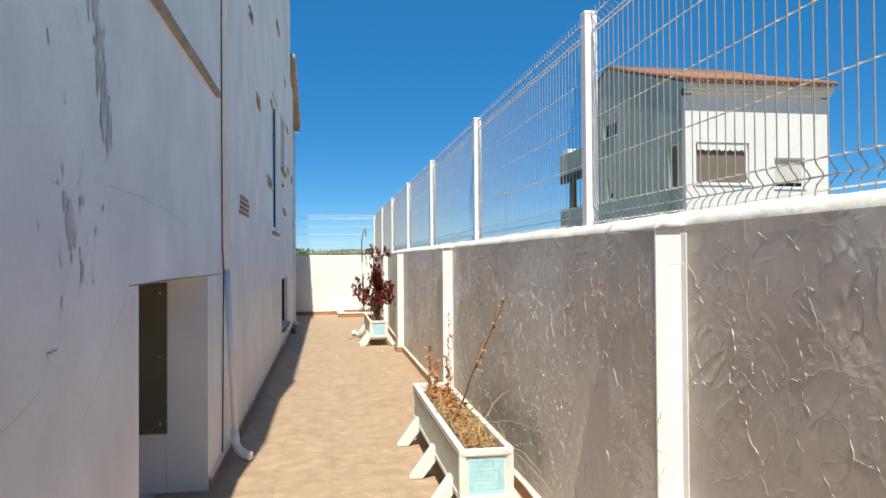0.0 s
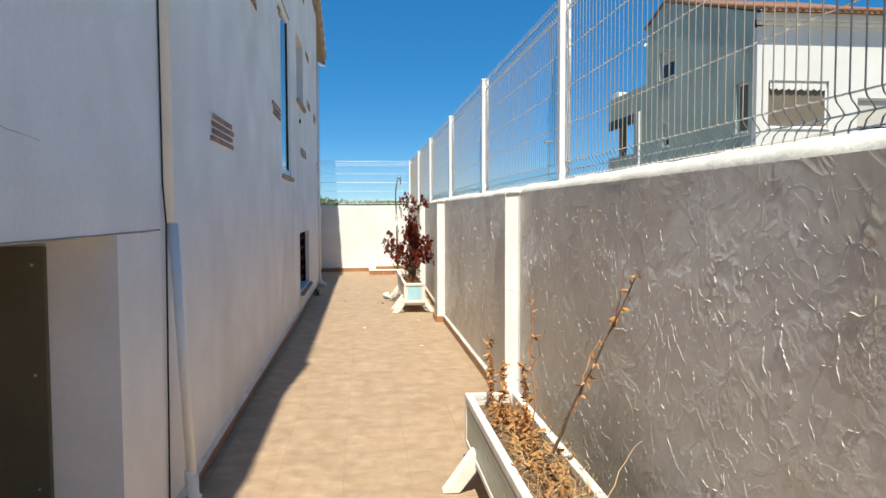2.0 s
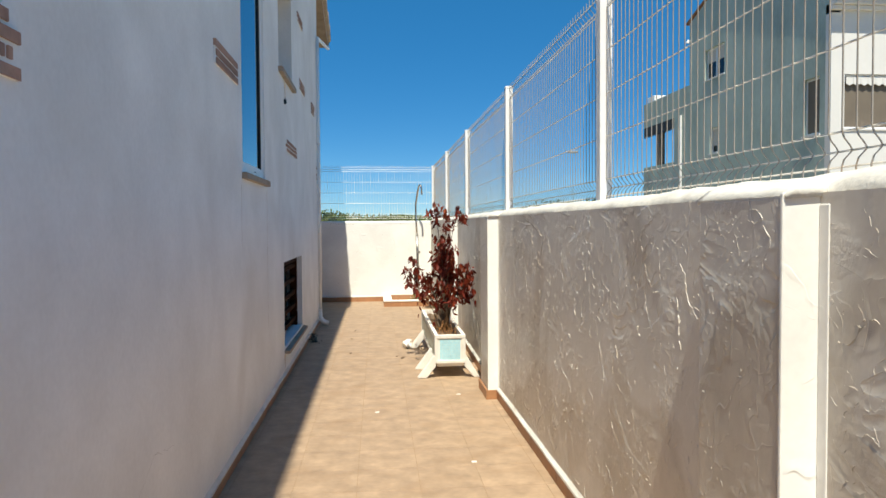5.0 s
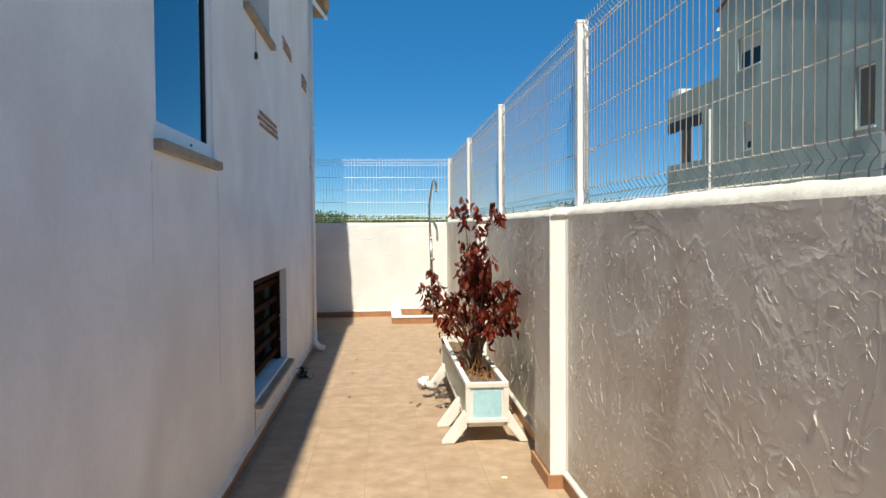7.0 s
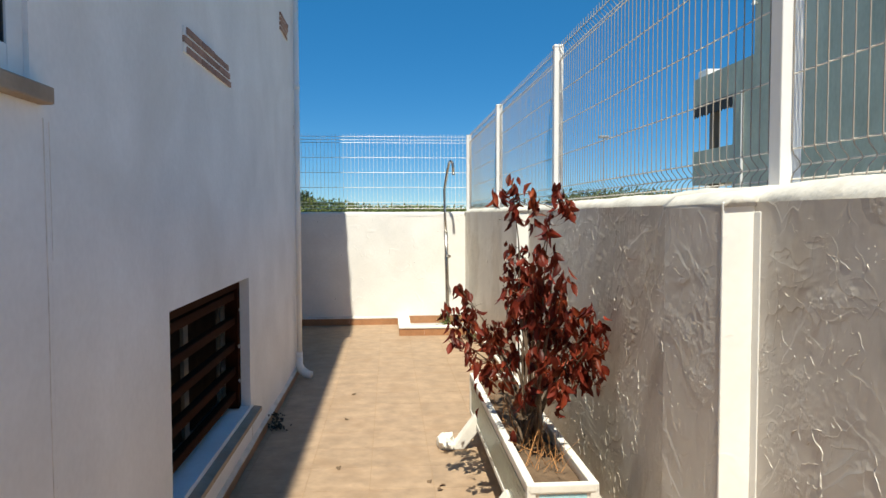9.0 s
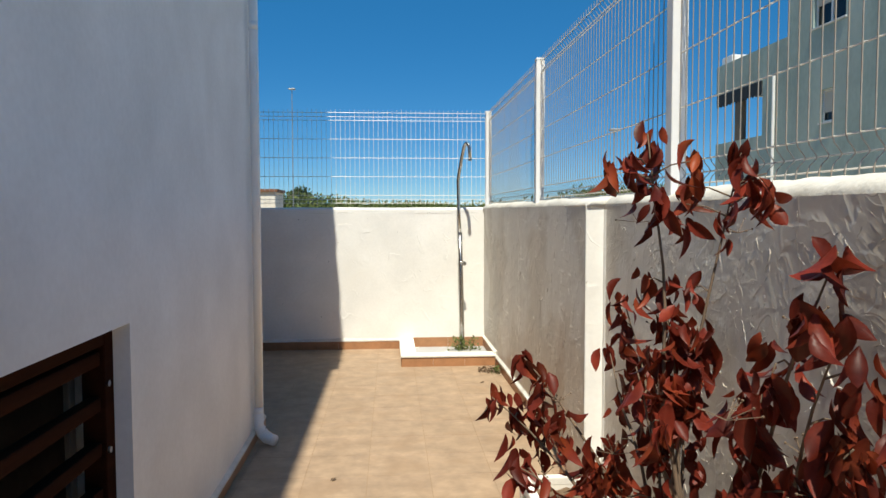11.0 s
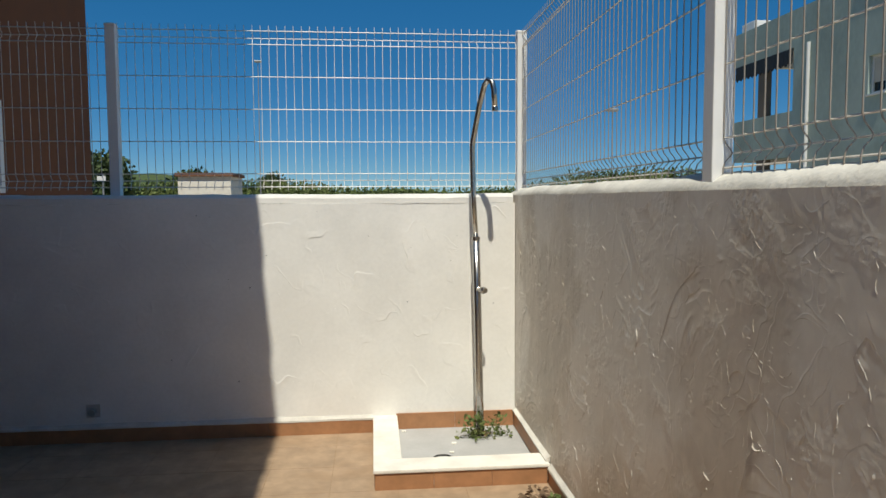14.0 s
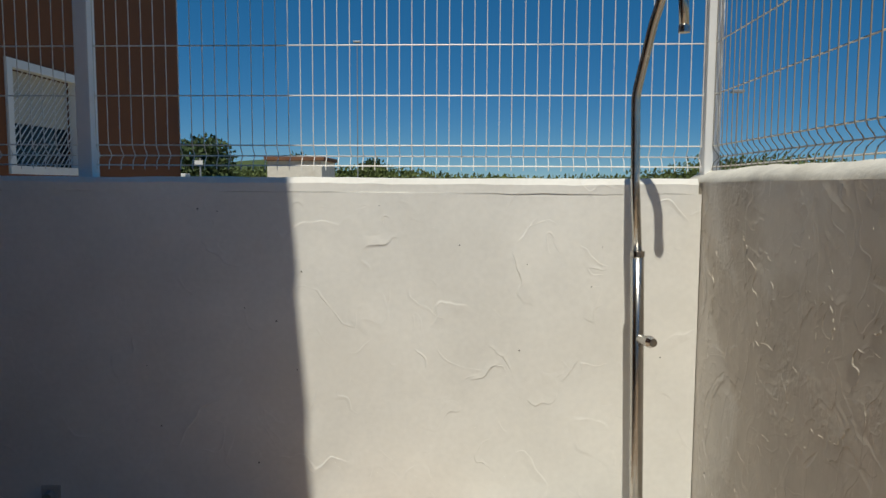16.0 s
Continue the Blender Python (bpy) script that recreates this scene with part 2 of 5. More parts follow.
M_STONE = mat("brown_sill_stone", (0.37, 0.30, 0.235), rough=0.7, var=0.2, scale=8, fine=60, bump=0.15, stain=(0.22, 0.15, 0.10), spec=0.1)
M_BRICK = mat("red_facing_brick", (0.33, 0.20, 0.155), rough=0.9, var=0.25, scale=14, fine=90, bump=0.4, dist=0.006, random_tint=0.18, stain=(0.46, 0.34, 0.28))
M_WOOD = mat("dark_stained_wood", (0.030, 0.010, 0.005), rough=0.85, var=0.35, scale=5, fine=70, bump=0.12, dist=0.003, stretch=(1, 0.25, 3), spec=0.03)
M_PALEWOOD = mat("dull_cream_frame", (0.15, 0.13, 0.105), rough=0.6, var=0.12, scale=8, bump=0.04)
M_RUST = mat("rust_stain", (0.42, 0.21, 0.06), rough=1.0, var=0.3, scale=14)
M_DARKBOARD = mat("olive_brown_board", (0.125, 0.11, 0.07), rough=0.65, var=0.15, scale=4, bump=0.05)
M_ZINC = mat("bright_screw", (0.75, 0.75, 0.75), rough=0.3, metal=1.0, bump=0.0)
M_STEEL = mat("stainless_steel", (0.55, 0.53, 0.50), rough=0.24, metal=1.0, var=0.08, bump=0.03, scale=12)
M_CEMENT = mat("grey_resin_floor", (0.44, 0.44, 0.44), rough=0.7, var=0.10, scale=6, stain=(0.33, 0.31, 0.29))
M_PLASTER = mat("chalky_white_concrete", (0.80, 0.77, 0.71), rough=0.9, var=0.10, scale=10, fine=60, bump=0.3, dist=0.006, stain=(0.62, 0.55, 0.46), stain_amt=0.4)
M_MOSAIC_B = mat("pale_blue_mosaic", (0.42, 0.70, 0.78), rough=0.3, var=0.06, scale=10, bump=0.05, random_tint=0.035)
M_MOSAIC_G = mat("grey_green_mosaic", (0.36, 0.42, 0.36), rough=0.35, var=0.14, scale=10, bump=0.05, random_tint=0.10)
M_SOIL = mat("dry_soil", (0.16, 0.105, 0.065), rough=1.0, var=0.4, scale=14, fine=80, bump=0.8, dist=0.02)
M_STEM = mat("grey_brown_stem", (0.16, 0.11, 0.075), rough=0.9, var=0.3, scale=20, bump=0.2)
M_DRY = mat("dry_brown_leaf", (0.45, 0.22, 0.085), rough=0.85, var=0.4, scale=18, bump=0.2, random_tint=0.25)
M_STRAW = mat("straw", (0.52, 0.36, 0.18), rough=0.8, var=0.25, scale=16)
M_LEAF = leafy(mat("dried_red_leaf", (0.118, 0.017, 0.010), rough=0.45, var=0.45, scale=16, fine=90, bump=0.25, dist=0.004, random_tint=0.6, stain=(0.26, 0.055, 0.016), stain_amt=0.75, spec=0.18), (0.45, 0.06, 0.02))
M_WEED = mat("green_weed", (0.11, 0.15, 0.045), rough=0.8, var=0.4, scale=25, random_tint=0.2, stain=(0.28, 0.22, 0.08))
M_REED = mat("reed_green", (0.12, 0.16, 0.05), rough=0.85, var=0.45, scale=1.5, stain=(0.22, 0.22, 0.09))
M_TREE = mat("tree_foliage", (0.055, 0.085, 0.03), rough=0.85, var=0.45, scale=2.5, stain=(0.12, 0.14, 0.05))
M_BARK = mat("bark", (0.14, 0.10, 0.07), rough=0.95, var=0.3, scale=6, bump=0.5)
# Neighbour's side faces: blotchy grey render, toned darker to hold their shade.
M_NBSIDE = mat("weathered_shaded_render", (0.35, 0.435, 0.40), rough=0.95, var=0.26, scale=0.7, fine=9, bump=0.05, stain=(0.46, 0.52, 0.485), stain_amt=0.6, stretch=(1, 1, 0.6))
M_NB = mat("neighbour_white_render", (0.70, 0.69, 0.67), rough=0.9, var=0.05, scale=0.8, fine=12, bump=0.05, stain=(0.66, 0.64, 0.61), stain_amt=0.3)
M_ROOF = mat("terracotta_roof", (0.26, 0.13, 0.08), rough=0.9, var=0.3, scale=3, fine=20, bump=0.2, stain=(0.30, 0.16, 0.10), random_tint=0.15)
M_DARKGLASS = mat("dark_window_glass", (0.012, 0.013, 0.014), rough=0.14, var=0.1, bump=0.0, spec=0.25)
M_SHUTTER = mat("cream_roller_blind", (0.55, 0.52, 0.46), rough=0.6, var=0.06, bump=0.03)
M_TAUPE = mat("shaded_taupe", (0.17, 0.14, 0.11), rough=0.8, var=0.1)
M_BROWN = mat("terracotta_painted_render", (0.19, 0.075, 0.035), rough=0.9, var=0.12, scale=1.5, fine=25, bump=0.1, stain=(0.15, 0.06, 0.03))
M_GROUND = mat("dry_ground", (0.30, 0.25, 0.17), rough=1.0, var=0.25, scale=0.6, fine=8, bump=0.3, stain=(0.18, 0.19, 0.09))
M_RED = mat("red_sign_paint", (0.6, 0.03, 0.03), rough=0.4, var=0.05, bump=0.0)
M_SIGNWHITE = mat("white_sign_paint", (0.8, 0.8, 0.8), rough=0.4, var=0.05, bump=0.0)
M_GALV = mat("galvanised_pole", (0.42, 0.43, 0.44), rough=0.5, metal=0.6, var=0.1, bump=0.0)
M_FILM = mirror_film("blue_mirror_film", (0.25, 0.34, 0.37))

# ---- building helpers ----
ORIGIN = {}


def thing(name, at, label, category, group="", kind=""):
    """An Empty at the base of a thing; its parts are built in world metres."""
    e = new(name)
    e.empty_display_size = 0.1
    e.location = at
    ORIGIN[e] = Vector(at)
    return tagged(e, label, category, group, kind)


def finish(name, bm, material, smooth=False):
    bmesh.ops.recalc_face_normals(bm, faces=bm.faces)
    me = bpy.data.meshes.new(name)
    bm.to_mesh(me)
    bm.free()
    me.materials.append(material)
    if smooth:
        for f in me.polygons:
            f.use_smooth = True
    return me


def part(name, bm, material, parent, label="", smooth=False):
    """One mesh object under a thing or a part; bm is in world metres."""
    o = ORIGIN[parent]
    bmesh.ops.translate(bm, verts=bm.verts, vec=-o)
    ob = new(name, finish(name, bm, material, smooth))
    ob.parent = parent
    ORIGIN[ob] = o
    return tagged(ob, label)


def solo(name, bm, material, label="", category="", kind="structure", smooth=False, group=""):
    """One top-level mesh, its origin in its middle at its base."""
    vs = [v.co for v in bm.verts]
    lo = Vector([min(v[i] for v in vs) for i in range(3)])
    hi = Vector([max(v[i] for v in vs) for i in range(3)])
    at = Vector(((lo.x + hi.x) / 2, (lo.y + hi.y) / 2, lo.z))
    bmesh.ops.translate(bm, verts=bm.verts, vec=-at)
    ob = new(name, finish(name, bm, material, smooth))
    ob.location = at
    ORIGIN[ob] = at
    return tagged(ob, label, category, group, kind)


def box(bm, x0, x1, y0, y1, z0, z1, bevel=0.0, segments=2):
    g = bmesh.ops.create_cube(bm, size=1.0)
    vs = g["verts"]
    for v in vs:
        v.co = Vector(((x0 + x1) / 2 + v.co.x * (x1 - x0), (y0 + y1) / 2 + v.co.y * (y1 - y0), (z0 + z1) / 2 + v.co.z * (z1 - z0)))
    if bevel:
        es = list({e for v in vs for e in v.link_edges})
        bmesh.ops.bevel(bm, geom=es, offset=bevel, segments=segments, affect='EDGES', profile=0.6)
    return bm


def boxes(*rows, bevel=0.0):
    bm = bmesh.new()
    for r in rows:
        box(bm, *r, bevel=bevel)
    return bm


def tube(bm, pts, radii, sides=10, cap=True):
    """A tube along points."""
    if not hasattr(radii, "__len__"):
        radii = [radii] * len(pts)
    pts = [Vector(p) for p in pts]
    rings = []
    up = None
    for i, p in enumerate(pts):
        d = (pts[min(i + 1, len(pts) - 1)] - pts[max(i - 1, 0)]).normalized()
        a = d.orthogonal().normalized() if up is None else (up - d * up.dot(d)).normalized()
        up = a
        b = d.cross(a)
        rings.append([bm.verts.new(p + (a * math.cos(2 * math.pi * k / sides) + b * math.sin(2 * math.pi * k / sides)) * radii[i]) for k in range(sides)])
    for r0, r1 in zip(rings, rings[1:]):
        for k in range(sides):
            bm.faces.new((r0[k], r0[(k + 1) % sides], r1[(k + 1) % sides], r1[k]))
    if cap:
        bm.faces.new(rings[0][::-1])
        bm.faces.new(rings[-1])
    return bm


def tube_of(pts, radii, sides=10):
    return tube(bmesh.new(), pts, radii, sides)


def prism(bm, outline, axis, a0, a1):
    """An outline of (u, v) pushed along an axis: 'x' -> (y, z), 'y' -> (x, z), 'z' -> (x, y)."""
    def at(u, v, w):
        return {"x": (w, u, v), "y": (u, w, v), "z": (u, v, w)}[axis]
    r0 = [bm.verts.new(at(u, v, a0)) for u, v in outline]
    r1 = [bm.verts.new(at(u, v, a1)) for u, v in outline]
    n = len(outline)
    for k in range(n):
        bm.faces.new((r0[k], r0[(k + 1) % n], r1[(k + 1) % n], r1[k]))
    bm.faces.new(r0[::-1])
    bm.faces.new(r1)
    return bm


def pierced_wall(axis, face, back, u0, u1, z0, z1, holes, top=None):
    """A wall with thickness and openings. axis 'x': faces along x, u is y; axis 'y': faces along y, u is x.
    holes: (u0, u1, z0, z1). top: pieces (u0, u1, z) where the wall stops lower than z1."""
    tops = top or [(u0, u1, z1)]
    us = sorted({u0, u1, *[h[0] for h in holes], *[h[1] for h in holes], *[t[0] for t in tops], *[t[1] for t in tops]})
    zs = sorted({z0, z1, *[h[2] for h in holes], *[h[3] for h in holes], *[t[2] for t in tops]})
    us = [u for u in us if u0 <= u <= u1]
    zs = [z for z in zs if z0 <= z <= z1]

    def solid(i, j):
        if i < 0 or j < 0 or i >= len(us) - 1 or j >= len(zs) - 1:
            return False
        u, z = (us[i] + us[i + 1]) / 2, (zs[j] + zs[j + 1]) / 2
        if any(h[0] < u < h[1] and h[2] < z < h[3] for h in holes):
            return False
        return any(t[0] < u < t[1] and z < t[2] for t in tops)
    bm = bmesh.new()

    def quad(*c):
        bm.faces.new([bm.verts.new((d, u, z) if axis == "x" else (u, d, z)) for d, u, z in c])
    for i in range(len(us) - 1):
        for j in range(len(zs) - 1):
            if not solid(i, j):
                continue
            a, b, c, d = us[i], us[i + 1], zs[j], zs[j + 1]
            quad((face, a, c), (face, b, c), (face, b, d), (face, a, d))
            quad((back, a, c), (back, b, c), (back, b, d), (back, a, d))
            if not solid(i - 1, j):
                quad((face, a, c), (back, a, c), (back, a, d), (face, a, d))
            if not solid(i + 1, j):
                quad((face, b, c), (back, b, c), (back, b, d), (face, b, d))
            if not solid(i, j - 1):
                quad((face, a, c), (back, a, c), (back, b, c), (face, b, c))
            if not solid(i, j + 1):
                quad((face, a, d), (back, a, d), (back, b, d), (face, b, d))
    bmesh.ops.remove_doubles(bm, verts=bm.verts, dist=1e-5)
    return bm


def soft_strip(axis, u0, u1, outline, step=0.06, rough=0.006, seed=0.0):
    """A hand-made moulding: an outline (d, z) run along an axis with small unevenness."""
    bm = bmesh.new()
    n = max(2, int((u1 - u0) / step))
    rings = []
    for i in range(n + 1):
        u = u0 + (u1 - u0) * i / n
        ring = []
        for k, (d, z) in enumerate(outline):
            q = noise.noise(Vector((u * 3.1 + seed, k * 0.37, 1.3))) * rough + noise.noise(Vector((u * 11.0, k * 1.7, seed))) * rough * 0.6
            w = noise.noise(Vector((u * 2.3, k * 0.31, seed + 7.7))) * rough
            ring.append(bm.verts.new((d + w, u, z + q) if axis == "y" else (u, d + w, z + q)))
        rings.append(ring)
    m = len(outline)
    for a, b in zip(rings, rings[1:]):
        for k in range(m):
            bm.faces.new((a[k], a[(k + 1) % m], b[(k + 1) % m], b[k]))
    bm.faces.new(rings[0][::-1])
    bm.faces.new(rings[-1])
    return bm


# ---- the plan, metres ----
HX = -0.55          # face of the house
WX = 1.30           # face of the boundary wall
BY = 18.35          # face of the end wall
WALL_H = 1.50
HOUSE_END = 15.66

# ---- setting ----
bm = bmesh.new()
box(bm, -600, 600, -400, 900, -0.9, -0.25)
solo("ground", bm, M_GROUND, "dry open ground around the houses", "ground")
solo("floor", boxes((-4.8, WX + 0.1, -4.0, BY + 0.1, -0.24, -0.0018)), M_GROUT, "beige tiled path with sandy grout", "floor")

# house wall beside the path: openings for a low bay, a tall pane, a window and a barred cellar window
BAY = (3.0, 4.6, -0.001, 1.30)
WIN1 = (9.72, 10.64, 1.78, 3.62)
WIN2 = (11.50, 12.50, 2.84, 3.74)
CELLAR = (11.67, 13.23, 0.30, 1.09)
wl = pierced_wall("x", HX, HX - 0.24, -4.0, HOUSE_END, -0.2, 6.5, [BAY, WIN1, WIN2, CELLAR],
                  top=[(-4.0, 3.2, 2.5), (3.2, 5.15, 4.9), (5.15, 14.6, 6.5), (14.6, HOUSE_END, 5.0)])
wall_house = solo("wall_house", wl, M_HOUSE, "tall white rendered house wall with chipped paint", "wall")
# Unseen face, given the brown paint so it bounces less light into the yard.
wall_house_end = solo("wall_house_end", boxes((-4.8, HX - 0.242, HOUSE_END - 0.24, HOUSE_END - 0.002, -0.2, 4.9)), M_BROWN, "unseen end wall of the house, coloured dark to dim the yard", "wall")
solo("wall_house_back", boxes((-5.05, -4.802, -4.0, HOUSE_END, -0.2, 6.5)), M_HOUSE, "plain white house wall", "wall")
solo("wall_house_front", boxes((-4.8, HX - 0.242, -4.0, -3.76, -0.2, 2.5)), M_HOUSE, "plain white house wall", "wall")
solo("wall_upper_step", boxes((-4.8, HX - 0.242, 5.152, 5.39, 4.9, 6.5)), M_HOUSE, "white rendered upper wall", "wall")
solo("wall_terrace_step", boxes((-4.8, HX - 0.242, 3.202, 3.44, 2.5, 4.9)), M_HOUSE, "white rendered terrace wall", "wall")
solo("roof_flat", boxes((-4.8, HX - 0.242, 5.39, 14.6, 6.2, 6.4)), M_COPING, "flat white house roof", "roof")
solo("roof_terrace", boxes((-4.8, HX - 0.242, -3.76, 3.2, 2.2, 2.4), (-4.8, HX - 0.242, 3.44, 5.15, 4.6, 4.8)), M_COPING, "flat terrace roof", "roof")
solo("floor_inside", boxes((-4.8, HX - 0.242, -3.76, 15.4, -0.2, -0.01)), M_CEMENT, "bare floor inside the house", "floor")
# deep recess under the terrace: back, both jambs, soffit; a dark board on its far jamb
BAYX = HX - 1.25
solo("wall_bay_back", boxes((BAYX - 0.1, BAYX, 2.76, 4.85, -0.2, 1.5)), M_HOUSE, "white rendered back of a low recess", "wall")
solo("wall_bay_far", boxes((BAYX, HX - 0.242, 4.602, 4.85, -0.2, 1.5)), M_HOUSE, "white rendered side of a low recess", "wall")
solo("wall_bay_near", boxes((BAYX, HX - 0.242, 2.76, 2.998, -0.2, 1.5)), M_HOUSE, "white rendered side of a low recess", "wall")
solo("ceiling_bay", boxes((BAYX, HX - 0.242, 2.998, 4.602, 1.302, 1.5)), M_HOUSE, "rendered soffit of a low recess", "ceiling")
solo("floor_bay", boxes((BAYX, HX - 0.3, 2.998, 4.602, -0.2, 0.002)), M_CEMENT, "bare floor of a low recess", "floor")
board = thing("dark_board", (HX - 0.75, 4.59, 0.36), "olive-brown board screwed over a low opening", "board")
part("panel", boxes((BAYX + 0.002, HX - 0.235, 4.572, 4.600, 0.36, 1.262), bevel=0.002), M_DARKBOARD, board)
for xx in (HX - 0.27, HX - 1.1):
    for zz in (0.42, 0.82, 1.20):
        part("screw", tube_of([(xx, 4.573, zz), (xx, 4.566, zz)], 0.006, 8), M_ZINC, board, "bright screw head")
solo("ledge_bay", boxes((BAYX + 0.002, HX - 0.42, 4.55, 4.601, 0.325, 0.358), bevel=0.004), M_STONE, "narrow stone ledge under the board", "ledge")
# raised render above the bay, its lip, and pillar skin below stays on the wall plane
lip = soft_strip("y", 2.86, 5.12, [(HX - 0.01, 1.3005), (HX + 0.0022, 1.3005), (HX + 0.003, 1.304), (HX - 0.002, 1.308)], rough=0.0025, seed=2.0)
solo("trim_lip", lip, M_STONE, "thin stained plaster edge above the recess", "trim")
band = soft_strip("y", -4.0, 4.98, [(HX - 0.03, 2.475), (HX + 0.028, 2.47), (HX + 0.03, 2.505), (HX - 0.03, 2.51)], rough=0.004, seed=5.0)
solo("trim_band", band, M_STONE, "weathered brown tile ledge along the wall", "trim")

# boundary wall: grey trowelled panels, pilasters, white rough coping; it is not quite straight
WALL_LINE = [(-4.0, 1.30), (6.5, 1.30), (10.72, 1.292), (14.13, 1.345), (BY, 1.325)]


def wx(y):
    return float(np.interp(y, [q[0] for q in WALL_LINE], [q[1] for q in WALL_LINE]))


bm = bmesh.new()
prism(bm, [(x, y) for y, x in WALL_LINE] + [(1.325, BY + 0.2), (1.54, BY + 0.2), (1.54, -4.0)], "z", -0.25, WALL_H - 0.004)
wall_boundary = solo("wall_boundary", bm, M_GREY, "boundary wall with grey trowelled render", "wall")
cop = soft_strip("y", -4.0, BY + 0.21, [(0.225, WALL_H - 0.05), (0.014, WALL_H - 0.026), (0.003, WALL_H - 0.014), (0.014, WALL_H + 0.016), (0.055, WALL_H + 0.044), (0.19, WALL_H + 0.046), (0.235, WALL_H + 0.0)], step=0.025, rough=0.008, seed=1.0)
for v in cop.verts:
    v.co.x += wx(v.co.y)
solo("coping_boundary", cop, M_COPING, "rough white painted wall coping", "coping", smooth=True)
for y0 in (-1.9, 2.25, 6.52, 10.72, 14.13):
    w0 = wx(y0)
    p = thing("pilaster", (w0 - 0.04, y0 + 0.17, 0), "shallow wall pilaster with a white painted edge", "pilaster", group="pilasters of the boundary wall", kind="structure")
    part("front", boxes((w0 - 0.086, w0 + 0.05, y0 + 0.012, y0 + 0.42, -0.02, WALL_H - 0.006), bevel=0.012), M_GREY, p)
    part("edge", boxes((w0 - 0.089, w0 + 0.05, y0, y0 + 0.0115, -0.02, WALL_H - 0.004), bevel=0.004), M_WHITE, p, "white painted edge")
    part("paint_overlap", boxes((w0 - 0.003, w0 + 0.02, y0 - 0.035, y0 - 0.0005, 0.10, WALL_H - 0.03), bevel=0.003), M_WHITE, p, "band of white paint on the wall")
    cap = soft_strip("y", y0 - 0.008, y0 + 0.43, [(w0 + 0.03, WALL_H - 0.014), (w0 - 0.084, WALL_H - 0.018), (w0 - 0.088, WALL_H - 0.008), (w0 - 0.05, WALL_H + 0.020), (w0 + 0.03, WALL_H + 0.036)], step=0.03, rough=0.006, seed=y0)
    part("cap", cap, M_COPING, p, "rough white cap", smooth=True)
    part("skirting_tile", boxes((w0 - 0.105, w0 - 0.0895, y0 - 0.014, y0 + 0.43, -0.003, 0.075)), M_SKIRT, p)
    part("skirting_tile", boxes((w0 - 0.089, w0 + 0.0, y0 - 0.014, y0 - 0.0005, -0.003, 0.075)), M_SKIRT, p)


def ridges(y0, y1, z0, z1, count, seed, face, out, mesh_axis="y", size=1.0, flat=False, slant=False):
    """Thin raised lines left by the trowel: three-sided strokes that taper to nothing."""
    rn = random.Random(seed)
    verts, faces = [], []
    for _ in range(count):
        y, z = rn.uniform(y0, y1), rn.uniform(z0, z1)
        if noise.noise(Vector((y * 1.6 + seed, z * 1.6, 3.0))) < rn.uniform(-0.75, 0.12):
            continue
        ang = rn.choice((math.pi / 2, math.pi / 2, math.pi / 2, -math.pi / 2.6, 0.1, -0.25, math.pi / 1.7)) + rn.gauss(0, 0.22)
        if flat:
            ang = rn.choice((0.0, 0.2, -0.2, math.pi)) + rn.gauss(0, 0.3)
        if slant:
            ang = rn.choice((-0.75, -0.9, -0.6, -1.2, 0.5, math.pi / 2)) + rn.gauss(0, 0.25)
        L = size * min(0.34, rn.expovariate(1 / 0.055) + 0.012)
        n = max(4, int(L / 0.008))
        wd = size * (0.0006 + 0.0018 * rn.random() ** 3)
        hgt = wd * rn.uniform(0.4, 0.95)
        base = len(verts)
        bend = rn.gauss(0, 1.8)
        a = ang
        for i in range(n + 1):
            t = i / n
            k = math.sin(math.pi * min(1, 0.06 + 0.94 * t)) ** 0.5 * (0.7 + 0.5 * rn.random()) if 0 < i < n else 0.05
            if noise.noise(Vector((i * 0.45, base * 0.013, seed))) < -0.06:
                k = 0.05
            nx, nz = -math.sin(a), math.cos(a)
            for s, h in ((-1, -0.002), (0.25, hgt * k), (1, -0.002)):
                u, v = y + nx * s * wd * k, z + nz * s * wd * k
                f = face(u) if callable(face) else face
                verts.append((f + out * h, u, v) if mesh_axis == "y" else (u, f + out * h, v))
            step = L / n
            y += math.cos(a) * step
            z += math.sin(a) * step
            z = max(z0 - 0.01, min(z1 + 0.01, z))
            a += bend * step + rn.gauss(0, 0.42) + (ang - a) * 0.16
        for i in range(n):
            o = base + i * 3
            for k in range(2):
                faces.append((o + k, o + k + 1, o + 4 + k, o + 3 + k))
    return verts, faces


def flecks(y0, y1, z0, z1, count, seed, face):
    """Small crumbs of render that stand proud in rough patches."""
    rn = random.Random(seed)
    verts, faces = [], []
    for _ in range(count):
        y, z = rn.uniform(y0, y1), rn.uniform(z0, z1)
        rough = noise.noise(Vector((y * 2.3, z * 2.3, 9.0))) + 0.5 * noise.noise(Vector((y * 7.0, z * 7.0, 1.0)))
        if rough < rn.uniform(-0.15, 0.45):
            continue
        a = rn.gauss(math.pi / 2, 0.9)
        L, w = 0.004 + min(0.03, rn.expovariate(1 / 0.007)), rn.uniform(0.0007, 0.0019)
        h = w * rn.uniform(0.5, 1.1)
        c, s = math.cos(a), math.sin(a)
        o, f = len(verts), face(y)
        for du, dv, dh in ((-L / 2, 0, -0.001), (-L * 0.1, w, -0.001), (L / 2, 0, -0.001), (L * 0.1, -w, -0.001), (rn.uniform(-0.2, 0.2) * L, 0, h)):
            verts.append((f - dh, y + c * du - s * dv, z + s * du + c * dv))
        faces += [(o, o + 1, o + 4), (o + 1, o + 2, o + 4), (o + 2, o + 3, o + 4), (o + 3, o, o + 4)]
    return verts, faces


